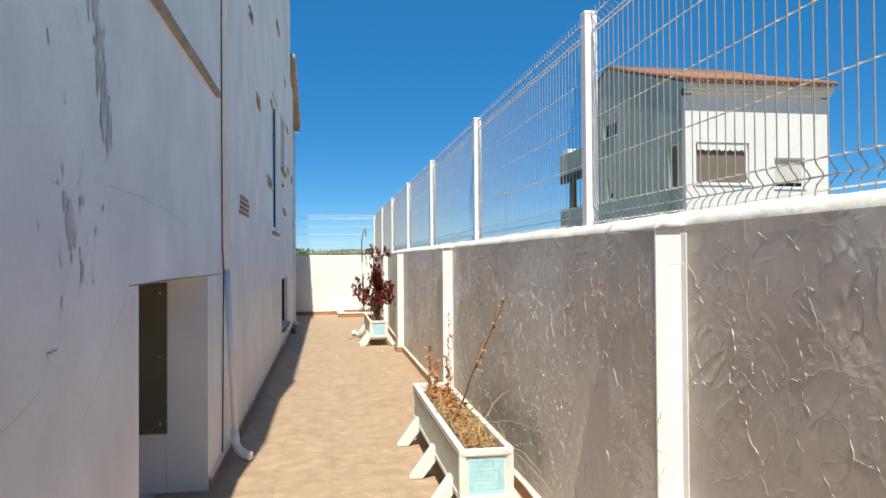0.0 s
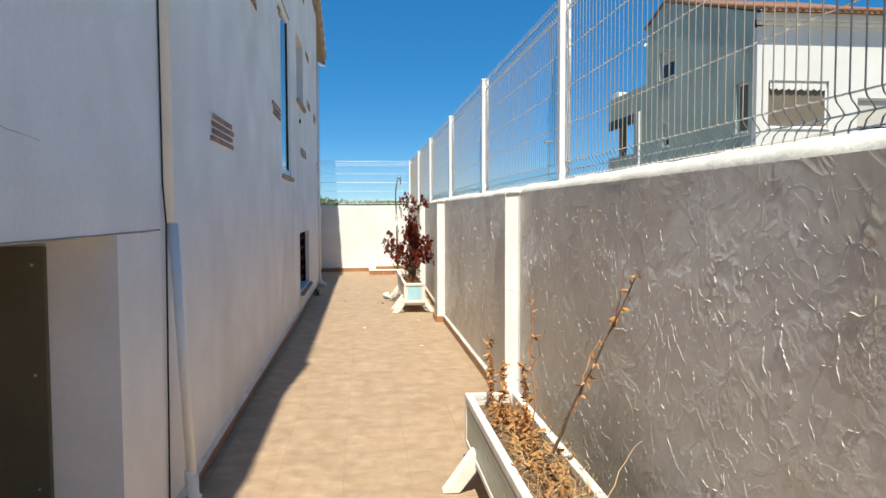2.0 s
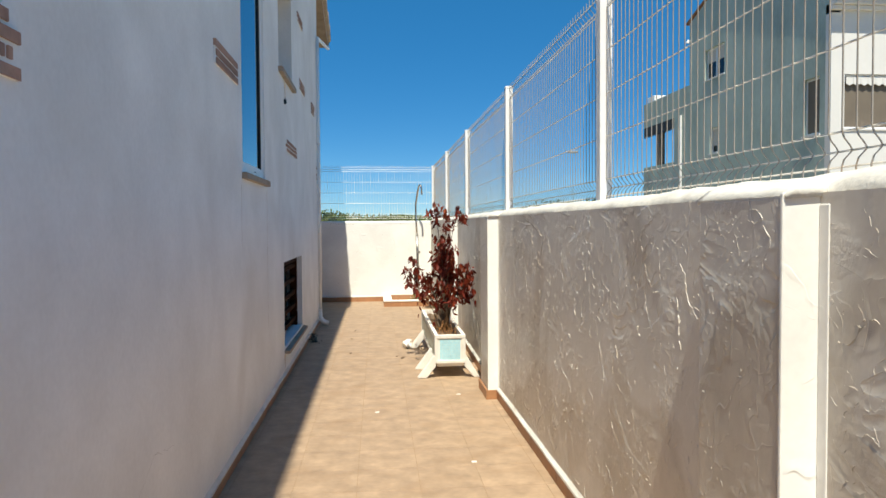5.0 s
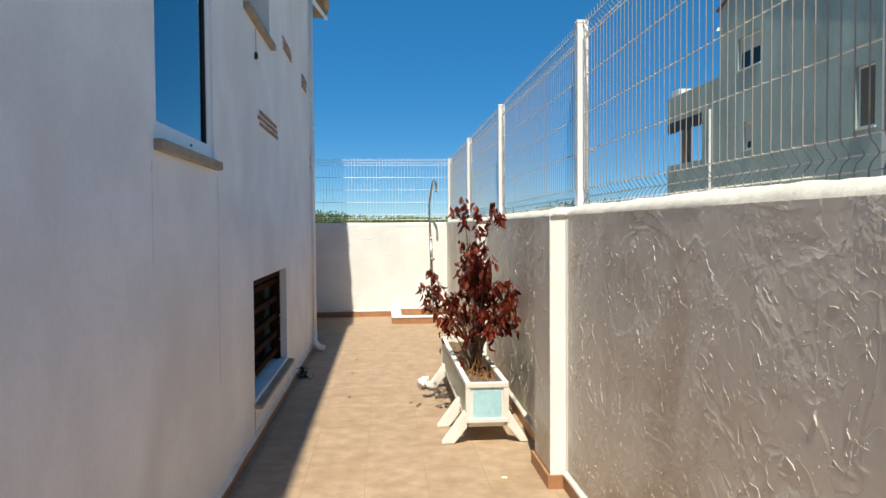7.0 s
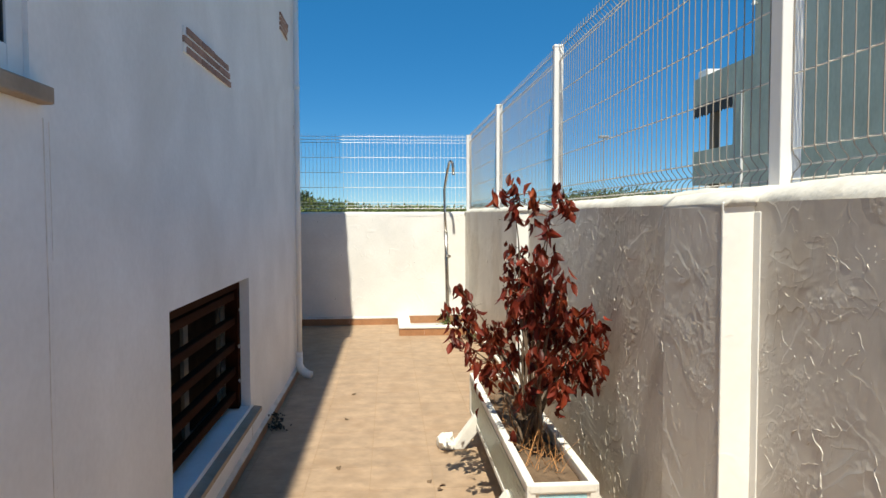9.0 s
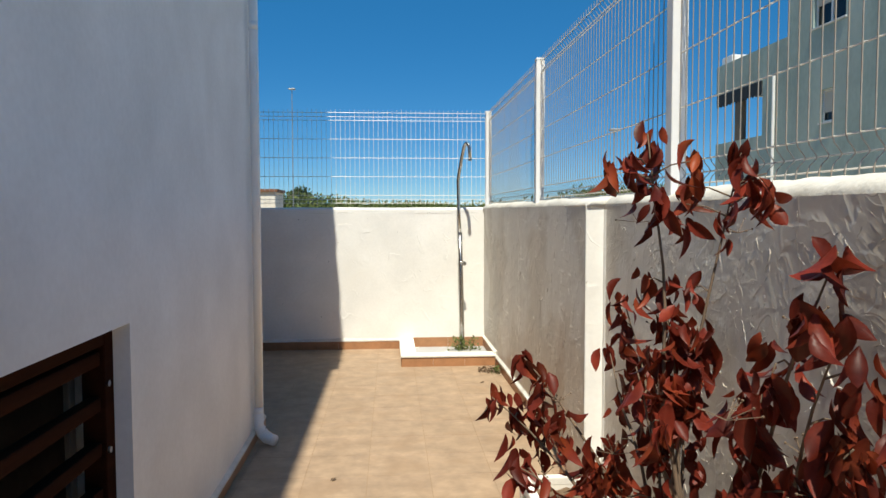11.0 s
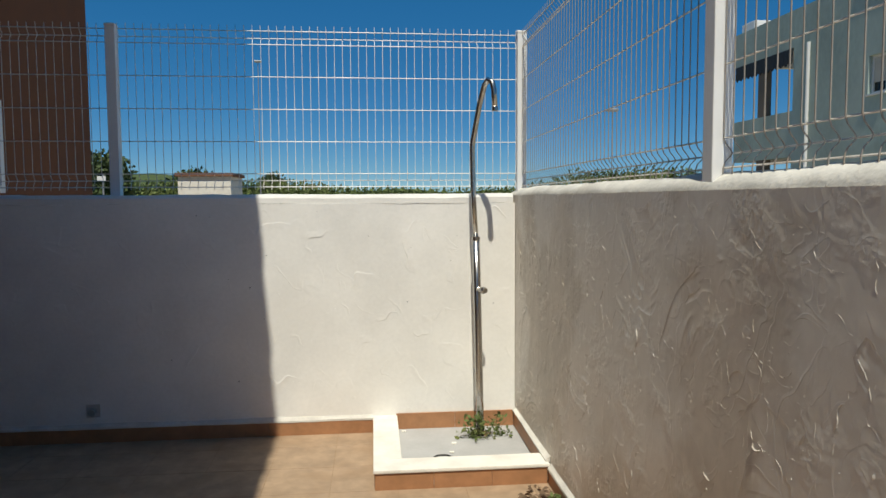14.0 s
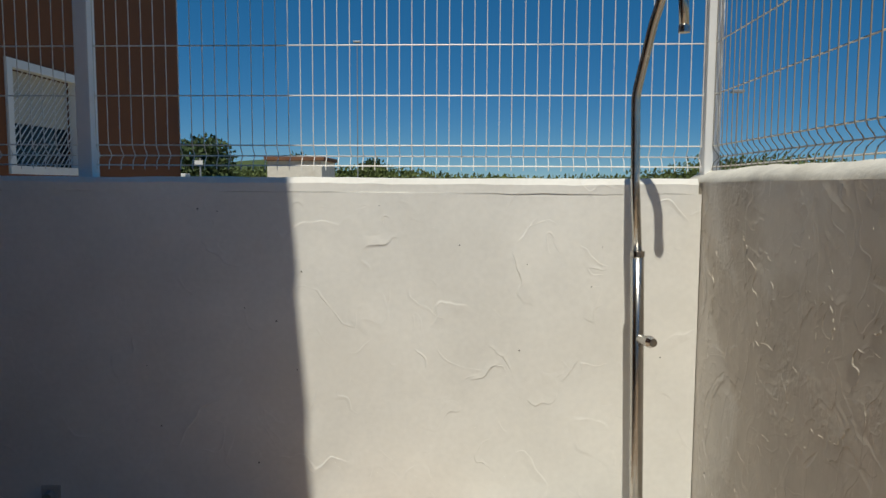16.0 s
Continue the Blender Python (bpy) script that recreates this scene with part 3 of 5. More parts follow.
def add_ridges(parent, verts, faces, material, label):
    me = bpy.data.meshes.new("trowel_ridge")
    o = ORIGIN[parent]
    me.from_pydata([(v[0] - o.x, v[1] - o.y, v[2] - o.z) for v in verts], [], faces)
    me.materials.append(material)
    ob = new("trowel_ridge", me)
    ob.parent = parent
    tagged(ob, label, kind="stuff")


for k, o in enumerate([o for o in bpy.data.objects if o.name.startswith("pilaster")]):
    py = o.location.y - 0.17
    add_ridges(o, *ridges(py + 0.03, py + 0.40, 0.1, WALL_H - 0.05, 130, 40 + k, wx(py) - 0.086, -1), M_GREY, "thin raised trowel marks in the render")
    add_ridges(o, *flecks(py + 0.03, py + 0.40, 0.1, WALL_H - 0.05, 1100, 60 + k, lambda u: wx(py) - 0.086), M_GREY, "small crumbs in the render")
for a, b, sd, rich in ((0.0, 2.23, 1, 1.0), (2.68, 6.5, 2, 1.0), (6.95, 10.70, 3, 1.0), (11.15, 14.11, 4, 0.75), (14.56, BY, 5, 0.45)):
    run = (b - a) * rich
    add_ridges(wall_boundary, *flecks(a, b, 0.10, WALL_H - 0.05, int(run * 1500), sd + 80, wx), M_GREY, "small crumbs in the render")
    add_ridges(wall_boundary, *ridges(a, b, 0.15, WALL_H - 0.12, int(run * 120), sd + 50, wx, -1, size=2.1, slant=True), M_GREY, "long raised trowel marks in the render")
    add_ridges(wall_boundary, *ridges(a, b, 1.05, WALL_H - 0.05, int(run * 70), sd + 20, wx, -1, flat=True), M_GREY, "thin raised trowel marks in the render")
    add_ridges(wall_boundary, *ridges(a, b, 0.10, WALL_H - 0.05, int(run * 240), sd, wx, -1), M_GREY, "thin raised trowel marks in the render")

# end wall
wall_end = solo("wall_end", boxes((-5.0, 1.322, BY, BY + 0.20, -0.25, WALL_H - 0.05)), M_WHITE, "white painted end wall of the yard", "wall")
add_ridges(wall_end, *ridges(-1.6, 1.32, 0.12, WALL_H - 0.06, 300, 8, BY, -1, "x", 0.34, flat=True), M_WHITE, "faint trowel marks in the white paint")
solo("coping_end", soft_strip("x", -5.0, 1.31, [(BY + 0.21, WALL_H - 0.05), (BY + 0.001, WALL_H - 0.05), (BY + 0.001, WALL_H - 0.015), (BY + 0.012, WALL_H + 0.006), (BY + 0.20, WALL_H + 0.010), (BY + 0.22, WALL_H - 0.01)],
                              step=0.06, rough=0.006, seed=9.0), M_WHITE, "white rounded top of the end wall", "coping")
# Out of view: added tall and dark to keep light off the yard corner.
solo("wall_yard_side", boxes((-2.7, -2.5, HOUSE_END + 0.001, BY - 0.001, -0.25, 4.4)), M_BROWN, "unseen dark wall added to cut light in the yard", "wall")
solo("wall_yard_start", boxes((HX, WX, -4.2, -4.0, -0.25, 2.2)), M_WHITE, "white wall closing the path", "wall")

# skirtings
PITCH = 0.345


def skirting(name, axis, face, out, u0, u1, height, label, lip=True, follow=None):
    s = thing(name, (face, u0, 0) if axis == "y" else (u0, face, 0), label, "skirting", kind="structure")
    n = max(1, round((u1 - u0) / (PITCH * 2)))
    w = (u1 - u0) / n
    for i in range(n):
        a, b = u0 + i * w + 0.001, u0 + (i + 1) * w - 0.001
        d = sorted((face, face + out))
        if follow:
            d = [follow((a + b) / 2) - abs(out), follow((a + b) / 2) + 0.012]
        r = (d[0], d[1], a, b, -0.003, height) if axis == "y" else (a, b, d[0], d[1], -0.003, height)
        part("skirting_tile", boxes(r), M_SKIRT, s)
    if lip:
        o = [(face - out * 0.3, height - 0.001), (face + out * 1.25, height - 0.001), (face + out * 1.2, height + 0.010), (face + out * 0.5, height + 0.02), (face - out * 0.3, height + 0.034)]
        lb = soft_strip(axis, u0, u1, o, step=0.05, rough=0.004, seed=u0)
        if follow:
            for v in lb.verts:
                v.co.x += follow(v.co.y) - face
        part("plaster_lip", lb, M_COPING, s, "white plaster lip")


for a, b in ((-4.0, 2.236), (2.62, 6.506), (6.89, 10.706), (11.09, 14.116), (14.50, 17.43)):
    skirting("baseboard_boundary", "y", WX, -0.016, a, b, 0.075, "terracotta tile skirting with a white plaster lip", follow=wx)
skirting("baseboard_house", "y", HX, 0.014, 4.62, HOUSE_END, 0.06, "terracotta tile skirting at the foot of the house wall")
skirting("baseboard_end", "x", BY, -0.014, -4.8, 0.41, 0.085, "terracotta tile skirting at the foot of the end wall")

# rear roof, sloping down past the end of the house
rr = thing("rear_roof", (-2.6, 16.2, 4.5), "sloping tiled porch roof behind the house", "roof", kind="structure")
slope = (5.45 - 4.62) / (17.45 - 14.61)


def rz(y):
    return 5.45 - slope * (y - 14.61)


b2 = bmesh.new()
prism(b2, [(14.61, rz(14.61)), (17.45, rz(17.45)), (17.45, rz(17.45) - 0.14), (14.61, rz(14.61) - 0.14)], "x", -4.8, HX + 0.05)
part("slab", b2, M_STONE, rr)
for i in range(8):
    y0, y1 = 14.62 + i * 0.355, 14.62 + i * 0.355 + 0.40
    t = bmesh.new()
    tube(t, [(HX + 0.04, y0, rz(y0) + 0.045), (HX + 0.04, y1, rz(y1) + 0.02)], [0.07, 0.055], 10)
    part("verge_tile", t, M_STONE, rr, smooth=True)
t = bmesh.new()
prism(t, [(14.61, rz(14.61) + 0.005), (17.5, rz(17.5) + 0.005), (17.5, rz(17.5) + 0.05), (14.61, rz(14.61) + 0.05)], "x", -4.8, HX - 0.06)
part("tile_bed", t, M_STONE, rr)
part("gutter", boxes((-4.8, HX + 0.06, 17.46, 17.58, 4.52, 4.63), bevel=0.01), M_STONE, rr, "brown rain gutter")
pt = thing("porch_post", (-4.3, 17.3, 0), "white square porch post", "post", kind="structure")
part("shaft", boxes((-4.42, -4.18, 17.1, 17.34, 0, 4.50), bevel=0.01), M_HOUSE, pt)

# ---- fence ----
FZ = WALL_H + 0.035


def fence(axis, d, stops, side, label, at, wire, extra_start=None):
    """Square posts with welded mesh panels, 200 x 50 mm, folded near the top and the bottom."""
    e = thing("mesh_fence", at, label, "fence", group="yard fences")
    prof = [(0, 0.004), (0, 0.022), (0.006, 0.040), (0.022, 0.056), (0.025, 0.063), (0.020, 0.072), (0.005, 0.090), (0, 0.106), (0, 0.902), (0.006, 0.920), (0.022, 0.937), (0.025, 0.944), (0.020, 0.952), (0.005, 0.970), (0, 0.984), (0, 1.016)]
    r = 0.0021

    def place(u, off, z):
        return (d + off, u, z) if axis == "y" else (u, d + off, z)
    for k, u in enumerate(stops):
        if extra_start is not None and u == extra_start:
            continue
        x, y = (d, u) if axis == "y" else (u, d)
        post = part("post", boxes((x - 0.03, x + 0.03, y - 0.03, y + 0.03, WALL_H - 0.03, 2.53), bevel=0.004), M_POST, e, "white square steel post")
        part("post_cap", boxes((x - 0.032, x + 0.032, y - 0.032, y + 0.032, 2.526, 2.546), bevel=0.006), M_POST, post)
    for a, b in zip(stops, stops[1:]):
        u0, u1 = a + 0.035, b - 0.035
        verts, faces = [], []
        n = round((u1 - u0) / 0.05)
        o = ORIGIN[e]
        for i in range(n + 1):
            u = u0 + (u1 - u0) * i / n
            base = len(verts)
            for f, z in prof:
                for k in range(4):
                    q = math.pi / 4 + k * math.pi / 2
                    v = place(u + math.cos(q) * r, side * f + math.sin(q) * r, FZ + z)
                    verts.append((v[0] - o.x, v[1] - o.y, v[2] - o.z))
            for j in range(len(prof) - 1):
                for k in range(4):
                    faces.append((base + j * 4 + k, base + j * 4 + (k + 1) % 4, base + (j + 1) * 4 + (k + 1) % 4, base + (j + 1) * 4 + k))
        me = bpy.data.meshes.new("mesh_panel")
        me.from_pydata(verts, [], faces)
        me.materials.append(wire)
        w = new("mesh_panel", me)
        w.parent = e
        ORIGIN[w] = o
        tagged(w, "welded wire mesh panel with rust spots")
        for off, z in ((0.004, 0.022), (0.030, 0.062), (0.004, 0.104), (0.004, 0.304), (0.004, 0.504), (0.004, 0.704), (0.004, 0.902), (0.030, 0.944), (0.004, 0.984)):
            part("horizontal_wire", tube_of([place(u0 - 0.01, side * off, FZ + z), place(u1 + 0.01, side * off, FZ + z)], 0.0028, 5), M_WIRE_FLAT if wire is M_WIRE_SHADE else wire, w)


PX = 1.385
PY = [-1.80, 0.73, 3.27, 5.79, 8.30, 10.74, 13.38, 15.82, 18.47]
fence("y", PX, PY, 1, "white steel mesh fence standing on the boundary wall", (PX, 8.3, WALL_H), M_WIRE_SHADE)
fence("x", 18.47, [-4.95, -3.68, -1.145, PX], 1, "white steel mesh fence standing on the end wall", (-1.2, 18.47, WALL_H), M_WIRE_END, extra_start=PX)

# ---- house fittings ----


def downpipe(y, top, collars, reach, r=0.022, lean=0.0):
    e = thing("downpipe", (HX + 0.055, y, 0), "white plastic rain downpipe with a kicked-out foot", "downpipe")
    c = HX + 0.040
    part("pipe", tube_of([(c + lean, y, 0.16), (c - lean * 0.4, y, top)], r, 14), M_PVC, e, smooth=True)
    for z in collars:
        part("collar", tube_of([(c + lean * (1 - z), y, z - 0.025), (c + lean * (1 - z), y, z + 0.025)], r + 0.004, 14), M_PVC, e, smooth=True)
    c += lean
    part("foot", tube_of([(c, y, 0.20), (c, y, 0.12), (c + 0.16 * reach, y - 0.1 * reach, 0.072), (c + 0.45 * reach, y - 0.28 * reach, 0.046), (c + reach, y - 0.55 * reach, 0.041)], [r + 0.004, r + 0.006, r + 0.007, r + 0.008, r + 0.008], 14), M_PVC, e, smooth=True)
    for k in range(6):      # ribs of the bend
        t = 0.12 + k * 0.15
        q = Vector((c + t * reach, y - 0.55 * t * reach, 0.041 + 0.075 * (1 - t) ** 2.6))
        d = Vector((0.55 + t, -0.3 - 0.3 * t, -1.1 * (1 - t) ** 1.5)).normalized() * 0.003
        part("rib", tube_of([q - d, q + d], r + 0.0105, 14), M_PVC, e)
    return e


downpipe(5.24, 1.33, (0.20,), 0.11, lean=0.042)
chase = bmesh.new()
tube(chase, [(HX - 0.02, 5.235, 1.335), (HX - 0.02, 5.235, 6.46)], 0.05, 16)
solo("trim_chase", chase, M_HOUSE, "rounded plaster casing over the upper pipe", "trim", smooth=True)
d2 = downpipe(15.27, 4.05, (0.21, 2.6), 0.11, 0.025)
part("offset_pipe", tube_of([(HX + 0.040, 15.27, 4.03), (HX + 0.040, 15.31, 4.09), (HX + 0.06, 17.30, 4.43), (HX + 0.05, 17.45, 4.50)], 0.025, 12), M_PVC, d2, smooth=True)
cb = thing("wall_cable", (HX + 0.006, 5.15, 1.30), "thin dark cable running up the wall beside the downpipe", "cable")
part("cable", tube_of([(HX + 0.006, 5.15, 0.05), (HX + 0.012, 5.16, 0.9), (HX + 0.016, 5.16, 1.33), (HX + 0.008, 5.15, 1.5), (HX + 0.006, 5.145, 3.0), (HX + 0.008, 5.15, 4.85)], 0.0045, 6), M_BLACK, cb)

# tall mirrored pane
y0, y1, z0, z1 = WIN1
w = thing("window_1", (HX - 0.1, (y0 + y1) / 2, z0), "tall narrow window with blue mirrored glass", "window", kind="structure")
part("window_frame", boxes((HX - 0.08, HX - 0.012, y0, y0 + 0.045, z0, z1), (HX - 0.08, HX - 0.012, y1 - 0.075, y1, z0, z1),
                           (HX - 0.08, HX - 0.012, y0 + 0.045, y1 - 0.075, z0, z0 + 0.075), (HX - 0.08, HX - 0.012, y0 + 0.045, y1 - 0.075, z1 - 0.05, z1), bevel=0.003), M_ALU, w)
part("gasket", boxes((HX - 0.06, HX - 0.018, y1 - 0.083, y1 - 0.0755, z0 + 0.076, z1 - 0.051)), M_BLACK, w)
part("pane", boxes((HX - 0.05, HX - 0.03, y0 + 0.046, y1 - 0.084, z0 + 0.076, z1 - 0.051)), M_FILM, w, "blue mirrored pane")
part("drain_slot", boxes((HX - 0.0119, HX - 0.010, y0 + 0.52, y0 + 0.55, z0 + 0.03, z0 + 0.04)), M_BLACK, w)
part("window_sill", boxes((HX - 0.08, HX + 0.035, y0 - 0.03, y1 + 0.05, z0 - 0.045, z0 - 0.002), bevel=0.006), M_STONE, w, "brown stone sill")
part("lintel_edge", boxes((HX - 0.06, HX + 0.004, y0 - 0.005, y1 + 0.005, z1 + 0.002, z1 + 0.03), bevel=0.003), M_STONE, w)
# recessed window
y0, y1, z0, z1 = WIN2
w = thing("window_2", (HX - 0.2, (y0 + y1) / 2, z0), "recessed white window with a brown sill", "window", kind="structure")
part("window_frame", boxes((HX - 0.235, HX - 0.19, y0, y0 + 0.05, z0, z1), (HX - 0.235, HX - 0.19, y1 - 0.05, y1, z0, z1), (HX - 0.235, HX - 0.19, y0 + 0.05, y1 - 0.05, z0, z0 + 0.05),
                           (HX - 0.235, HX - 0.19, y0 + 0.05, y1 - 0.05, z1 - 0.05, z1), (HX - 0.235, HX - 0.19, (y0 + y1) / 2 - 0.03, (y0 + y1) / 2 + 0.03, z0 + 0.05, z1 - 0.05), bevel=0.003), M_ALU, w)
for a, b in ((y0 + 0.052, (y0 + y1) / 2 - 0.032), ((y0 + y1) / 2 + 0.032, y1 - 0.052)):
    part("pane", boxes((HX - 0.22, HX - 0.212, a, b, z0 + 0.052, z1 - 0.052)), M_DARKGLASS, w, "dark glass pane")
part("window_sill", boxes((HX - 0.19, HX + 0.04, y0 - 0.03, y1 + 0.06, z0 - 0.035, z0 + 0.012), bevel=0.006), M_STONE, w, "brown stone sill")
lw = thing("hanging_cord", (HX + 0.01, 11.83, 2.55), "thin cord with a black weight hanging below the sill", "cord")
part("cord", tube_of([(HX + 0.012, 11.83, 2.62), (HX + 0.012, 11.83, 2.81)], 0.0025, 5), M_STRAW, lw)
part("weight", tube_of([(HX + 0.012, 11.83, 2.57), (HX + 0.012, 11.83, 2.585), (HX + 0.012, 11.83, 2.61), (HX + 0.012, 11.83, 2.625)], [0.006, 0.014, 0.012, 0.004], 8), M_BLACK, lw)
# barred cellar window
y0, y1, z0, z1 = CELLAR
w = thing("window_3", (HX - 0.15, (y0 + y1) / 2, z0), "low cellar window behind dark brown wooden slats", "window", kind="structure")
part("window_frame", boxes((HX - 0.20, HX - 0.16, y0, y0 + 0.05, z0, z1), (HX - 0.20, HX - 0.16, y1 - 0.10, y1 - 0.055, z0, z1), (HX - 0.20, HX - 0.16, y0 + 0.05, y1 - 0.1, z0, z0 + 0.05),
                           (HX - 0.20, HX - 0.16, y0 + 0.05, y1 - 0.1, z1 - 0.075, z1 - 0.05), (HX - 0.20, HX - 0.16, (y0 + y1) / 2 - 0.04, (y0 + y1) / 2 + 0.04, z0 + 0.05, z1 - 0.075), bevel=0.003), M_PALEWOOD, w, "dull cream frame")
part("pane", boxes((HX - 0.185, HX - 0.178, y0 + 0.05, y1 - 0.10, z0 + 0.05, z1 - 0.075)), M_DUSTY, w, "dusty dark glass pane")
part("jamb", boxes((HX - 0.13, HX - 0.055, y1 - 0.075, y1 - 0.004, z0 + 0.005, z1 - 0.004), bevel=0.004), M_WOOD, w, "dark wooden upright")
part("jamb", boxes((HX - 0.13, HX - 0.055, y0 + 0.004, y0 + 0.075, z0 + 0.005, z1 - 0.004), bevel=0.004), M_WOOD, w, "dark wooden upright")
part("head_rail", boxes((HX - 0.13, HX - 0.055, y0 + 0.076, y1 - 0.076, z1 - 0.06, z1 - 0.004), bevel=0.004), M_WOOD, w, "dark wooden head rail")
for i in range(5):
    z = z0 + 0.085 + i * 0.15
    part("slat", boxes((HX - 0.115, HX - 0.07, y0 + 0.07, y1 - 0.07, z - 0.024, z + 0.024), bevel=0.009), M_WOOD, w, "dark wooden slat")
for z in (z0 + 0.17, z0 + 0.38, z0 + 0.60):
    part("bolt", tube_of([(HX - 0.056, y1 - 0.062, z), (HX - 0.047, y1 - 0.062, z)], 0.011, 8), M_ZINC, w, "bright bolt head")
b3 = bmesh.new()
prism(b3, [(HX - 0.20, z0 + 0.002), (HX + 0.05, z0 - 0.03), (HX + 0.05, z0 - 0.055), (HX - 0.20, z0 - 0.055)], "y", y0 - 0.02, y1 + 0.10)
part("window_sill", b3, M_STONE, w, "sloping cement sill")

# rain streaks that run down from the sills
for ys, za, zb, wdt in ((10.70, 1.705, 0.62, 0.007), (10.73, 1.70, 1.35, 0.004), (9.66, 1.69, 1.30, 0.006), (13.27, 0.24, 0.09, 0.03), (11.66, 0.235, 0.06, 0.03)):
    st = bmesh.new()
    side_l, side_r = [], []
    for i in range(15):
        t = i / 14
        z = za + (zb - za) * t
        c = ys + 0.004 * noise.noise(Vector((z * 3, ys, 0)))
        hw = wdt * 0.5 * (1 - 0.75 * t) * (0.8 + 0.5 * noise.noise(Vector((z * 9, ys, 2))))
        side_l.append((c - hw, z))
        side_r.append((c + hw, z))
    prism(st, side_l + side_r[::-1], "x", HX - 0.002, HX + 0.0012)
    solo("trim_streak", st, M_RUST if ys == 11.66 else M_STREAK, "orange rust streak below the sill" if ys == 11.66 else "faint brown rain streak on the white render", "stain")

# patches of exposed facing brick
PATCHES = [(6.14, 6.84, 1.775, 1.945, 4), (8.92, 9.60, 2.30, 2.44, 3), (7.54, 8.0, 2.99, 3.13, 4), (9.42, 9.72, 3.38, 3.49, 3), (11.90, 12.78, 2.14, 2.26, 3), (13.12, 13.74, 2.97, 3.09, 3),
           (14.58, 15.0, 2.92, 3.07, 4), (6.92, 7.26, 3.68, 3.79, 3), (13.02, 13.58, 3.70, 3.80, 3), (10.55, 11.15, 4.76, 4.90, 3), (12.4, 12.8, 4.4, 4.52, 3), (15.36, HOUSE_END - 0.08, 2.08, 2.28, 4)]
rnd = random.Random(4)
for y0, y1, z0, z1, rows in PATCHES:
    e = thing("brick_patch", (HX, (y0 + y1) / 2, z0), "small decorative patch of red facing bricks in the white wall", "brick patch", group="brick patches of the house")
    part("mortar", boxes((HX - 0.005, HX + 0.007, y0 + 0.02, y1 - 0.02, z0 + 0.006, z1 - 0.006)), M_HOUSE, e)
    h = (z1 - z0) / rows
    for r in range(rows):
        a = y0 + rnd.uniform(0, 0.05)
        end = y1 - rnd.uniform(0, 0.05)
        first = True
        while a < end - 0.03:
            L = 0.24 if not (first and r % 2) else 0.12
            b = min(a + L, end)
            part("brick", boxes((HX - 0.004, HX + 0.011 + rnd.uniform(0, 0.004), a + 0.007, b - 0.007, z0 + r * h + 0.0065, z0 + (r + 1) * h - 0.0065)), M_BRICK, e)
            a, first = b, False

# chipped paint and cracks on the first stretch of wall
rnd = random.Random(11)


def chip(cy, cz, wy, hz, seed):
    b = bmesh.new()
    rim, n = [], 18
    for k in range(n):
        a = 2 * math.pi * k / n
        q = 1 + 0.45 * noise.noise(Vector((math.cos(a) * 1.6 + seed, math.sin(a) * 1.6, seed))) + 0.35 * noise.noise(Vector((math.cos(a) * 4.5, math.sin(a) * 4.5, seed)))
        rim.append((cy + math.cos(a) * wy * q, cz + math.sin(a) * hz * q))
    vs = [b.verts.new((HX + 0.0022 + 0.00005 * seed, y, z)) for y, z in rim]
    b.faces.new(vs)
    return b


def crack(pts, width, seed):
    b = bmesh.new()
    line = []
    for (ya, za), (yb, zb) in zip(pts, pts[1:]):
        for k in range(7):
            t = k / 7
            y, z = ya + (yb - ya) * t, za + (zb - za) * t
            line.append((y + 0.012 * noise.noise(Vector((y * 30, z * 30, seed))), z + 0.014 * noise.noise(Vector((y * 30, z * 30, seed + 5)))))
    prev = None
    for i, (y, z) in enumerate(line):
        w = width * (0.5 + 0.7 * abs(noise.noise(Vector((i * 0.7, seed, 0)))))
        cur = (b.verts.new((HX + 0.003, y - w * 0.3, z - w)), b.verts.new((HX + 0.003, y + w * 0.3, z + w)))
        if prev:
            b.faces.new((prev[0], cur[0], cur[1], prev[1]))
        prev = cur
    return b


flake = thing("flaked_paint", (HX, 2.45, 1.4), "cluster of small patches where the white paint has flaked off", "flaked paint", kind="structure")
rn = random.Random(77)
spots_ = []
for _ in range(95):
    t = rn.random() ** 0.8
    spots_.append((2.46 + 0.15 * t + rn.gauss(0, 0.03), 2.24 - 0.46 * t + rn.gauss(0, 0.03), rn.uniform(0.003, 0.013), rn.uniform(0.008, 0.045)))
for _ in range(14):
    spots_.append((rn.gauss(2.3, 0.10), rn.gauss(1.5, 0.12), rn.uniform(0.003, 0.007), rn.uniform(0.006, 0.022)))
spots_ += [(2.26, 1.50, 0.035, 0.065), (2.285, 1.47, 0.025, 0.04), (2.215, 1.56, 0.012, 0.03), (2.36, 1.36, 0.012, 0.03), (2.61, 1.78, 0.012, 0.03), (2.63, 1.86, 0.01, 0.025)]
for k, (cy, cz, wy, hz) in enumerate(spots_):
    part("bare_patch", chip(cy, cz, wy, hz, k * 3.3 % 17 + (k % 6) * 0.01), M_CHIP, flake)
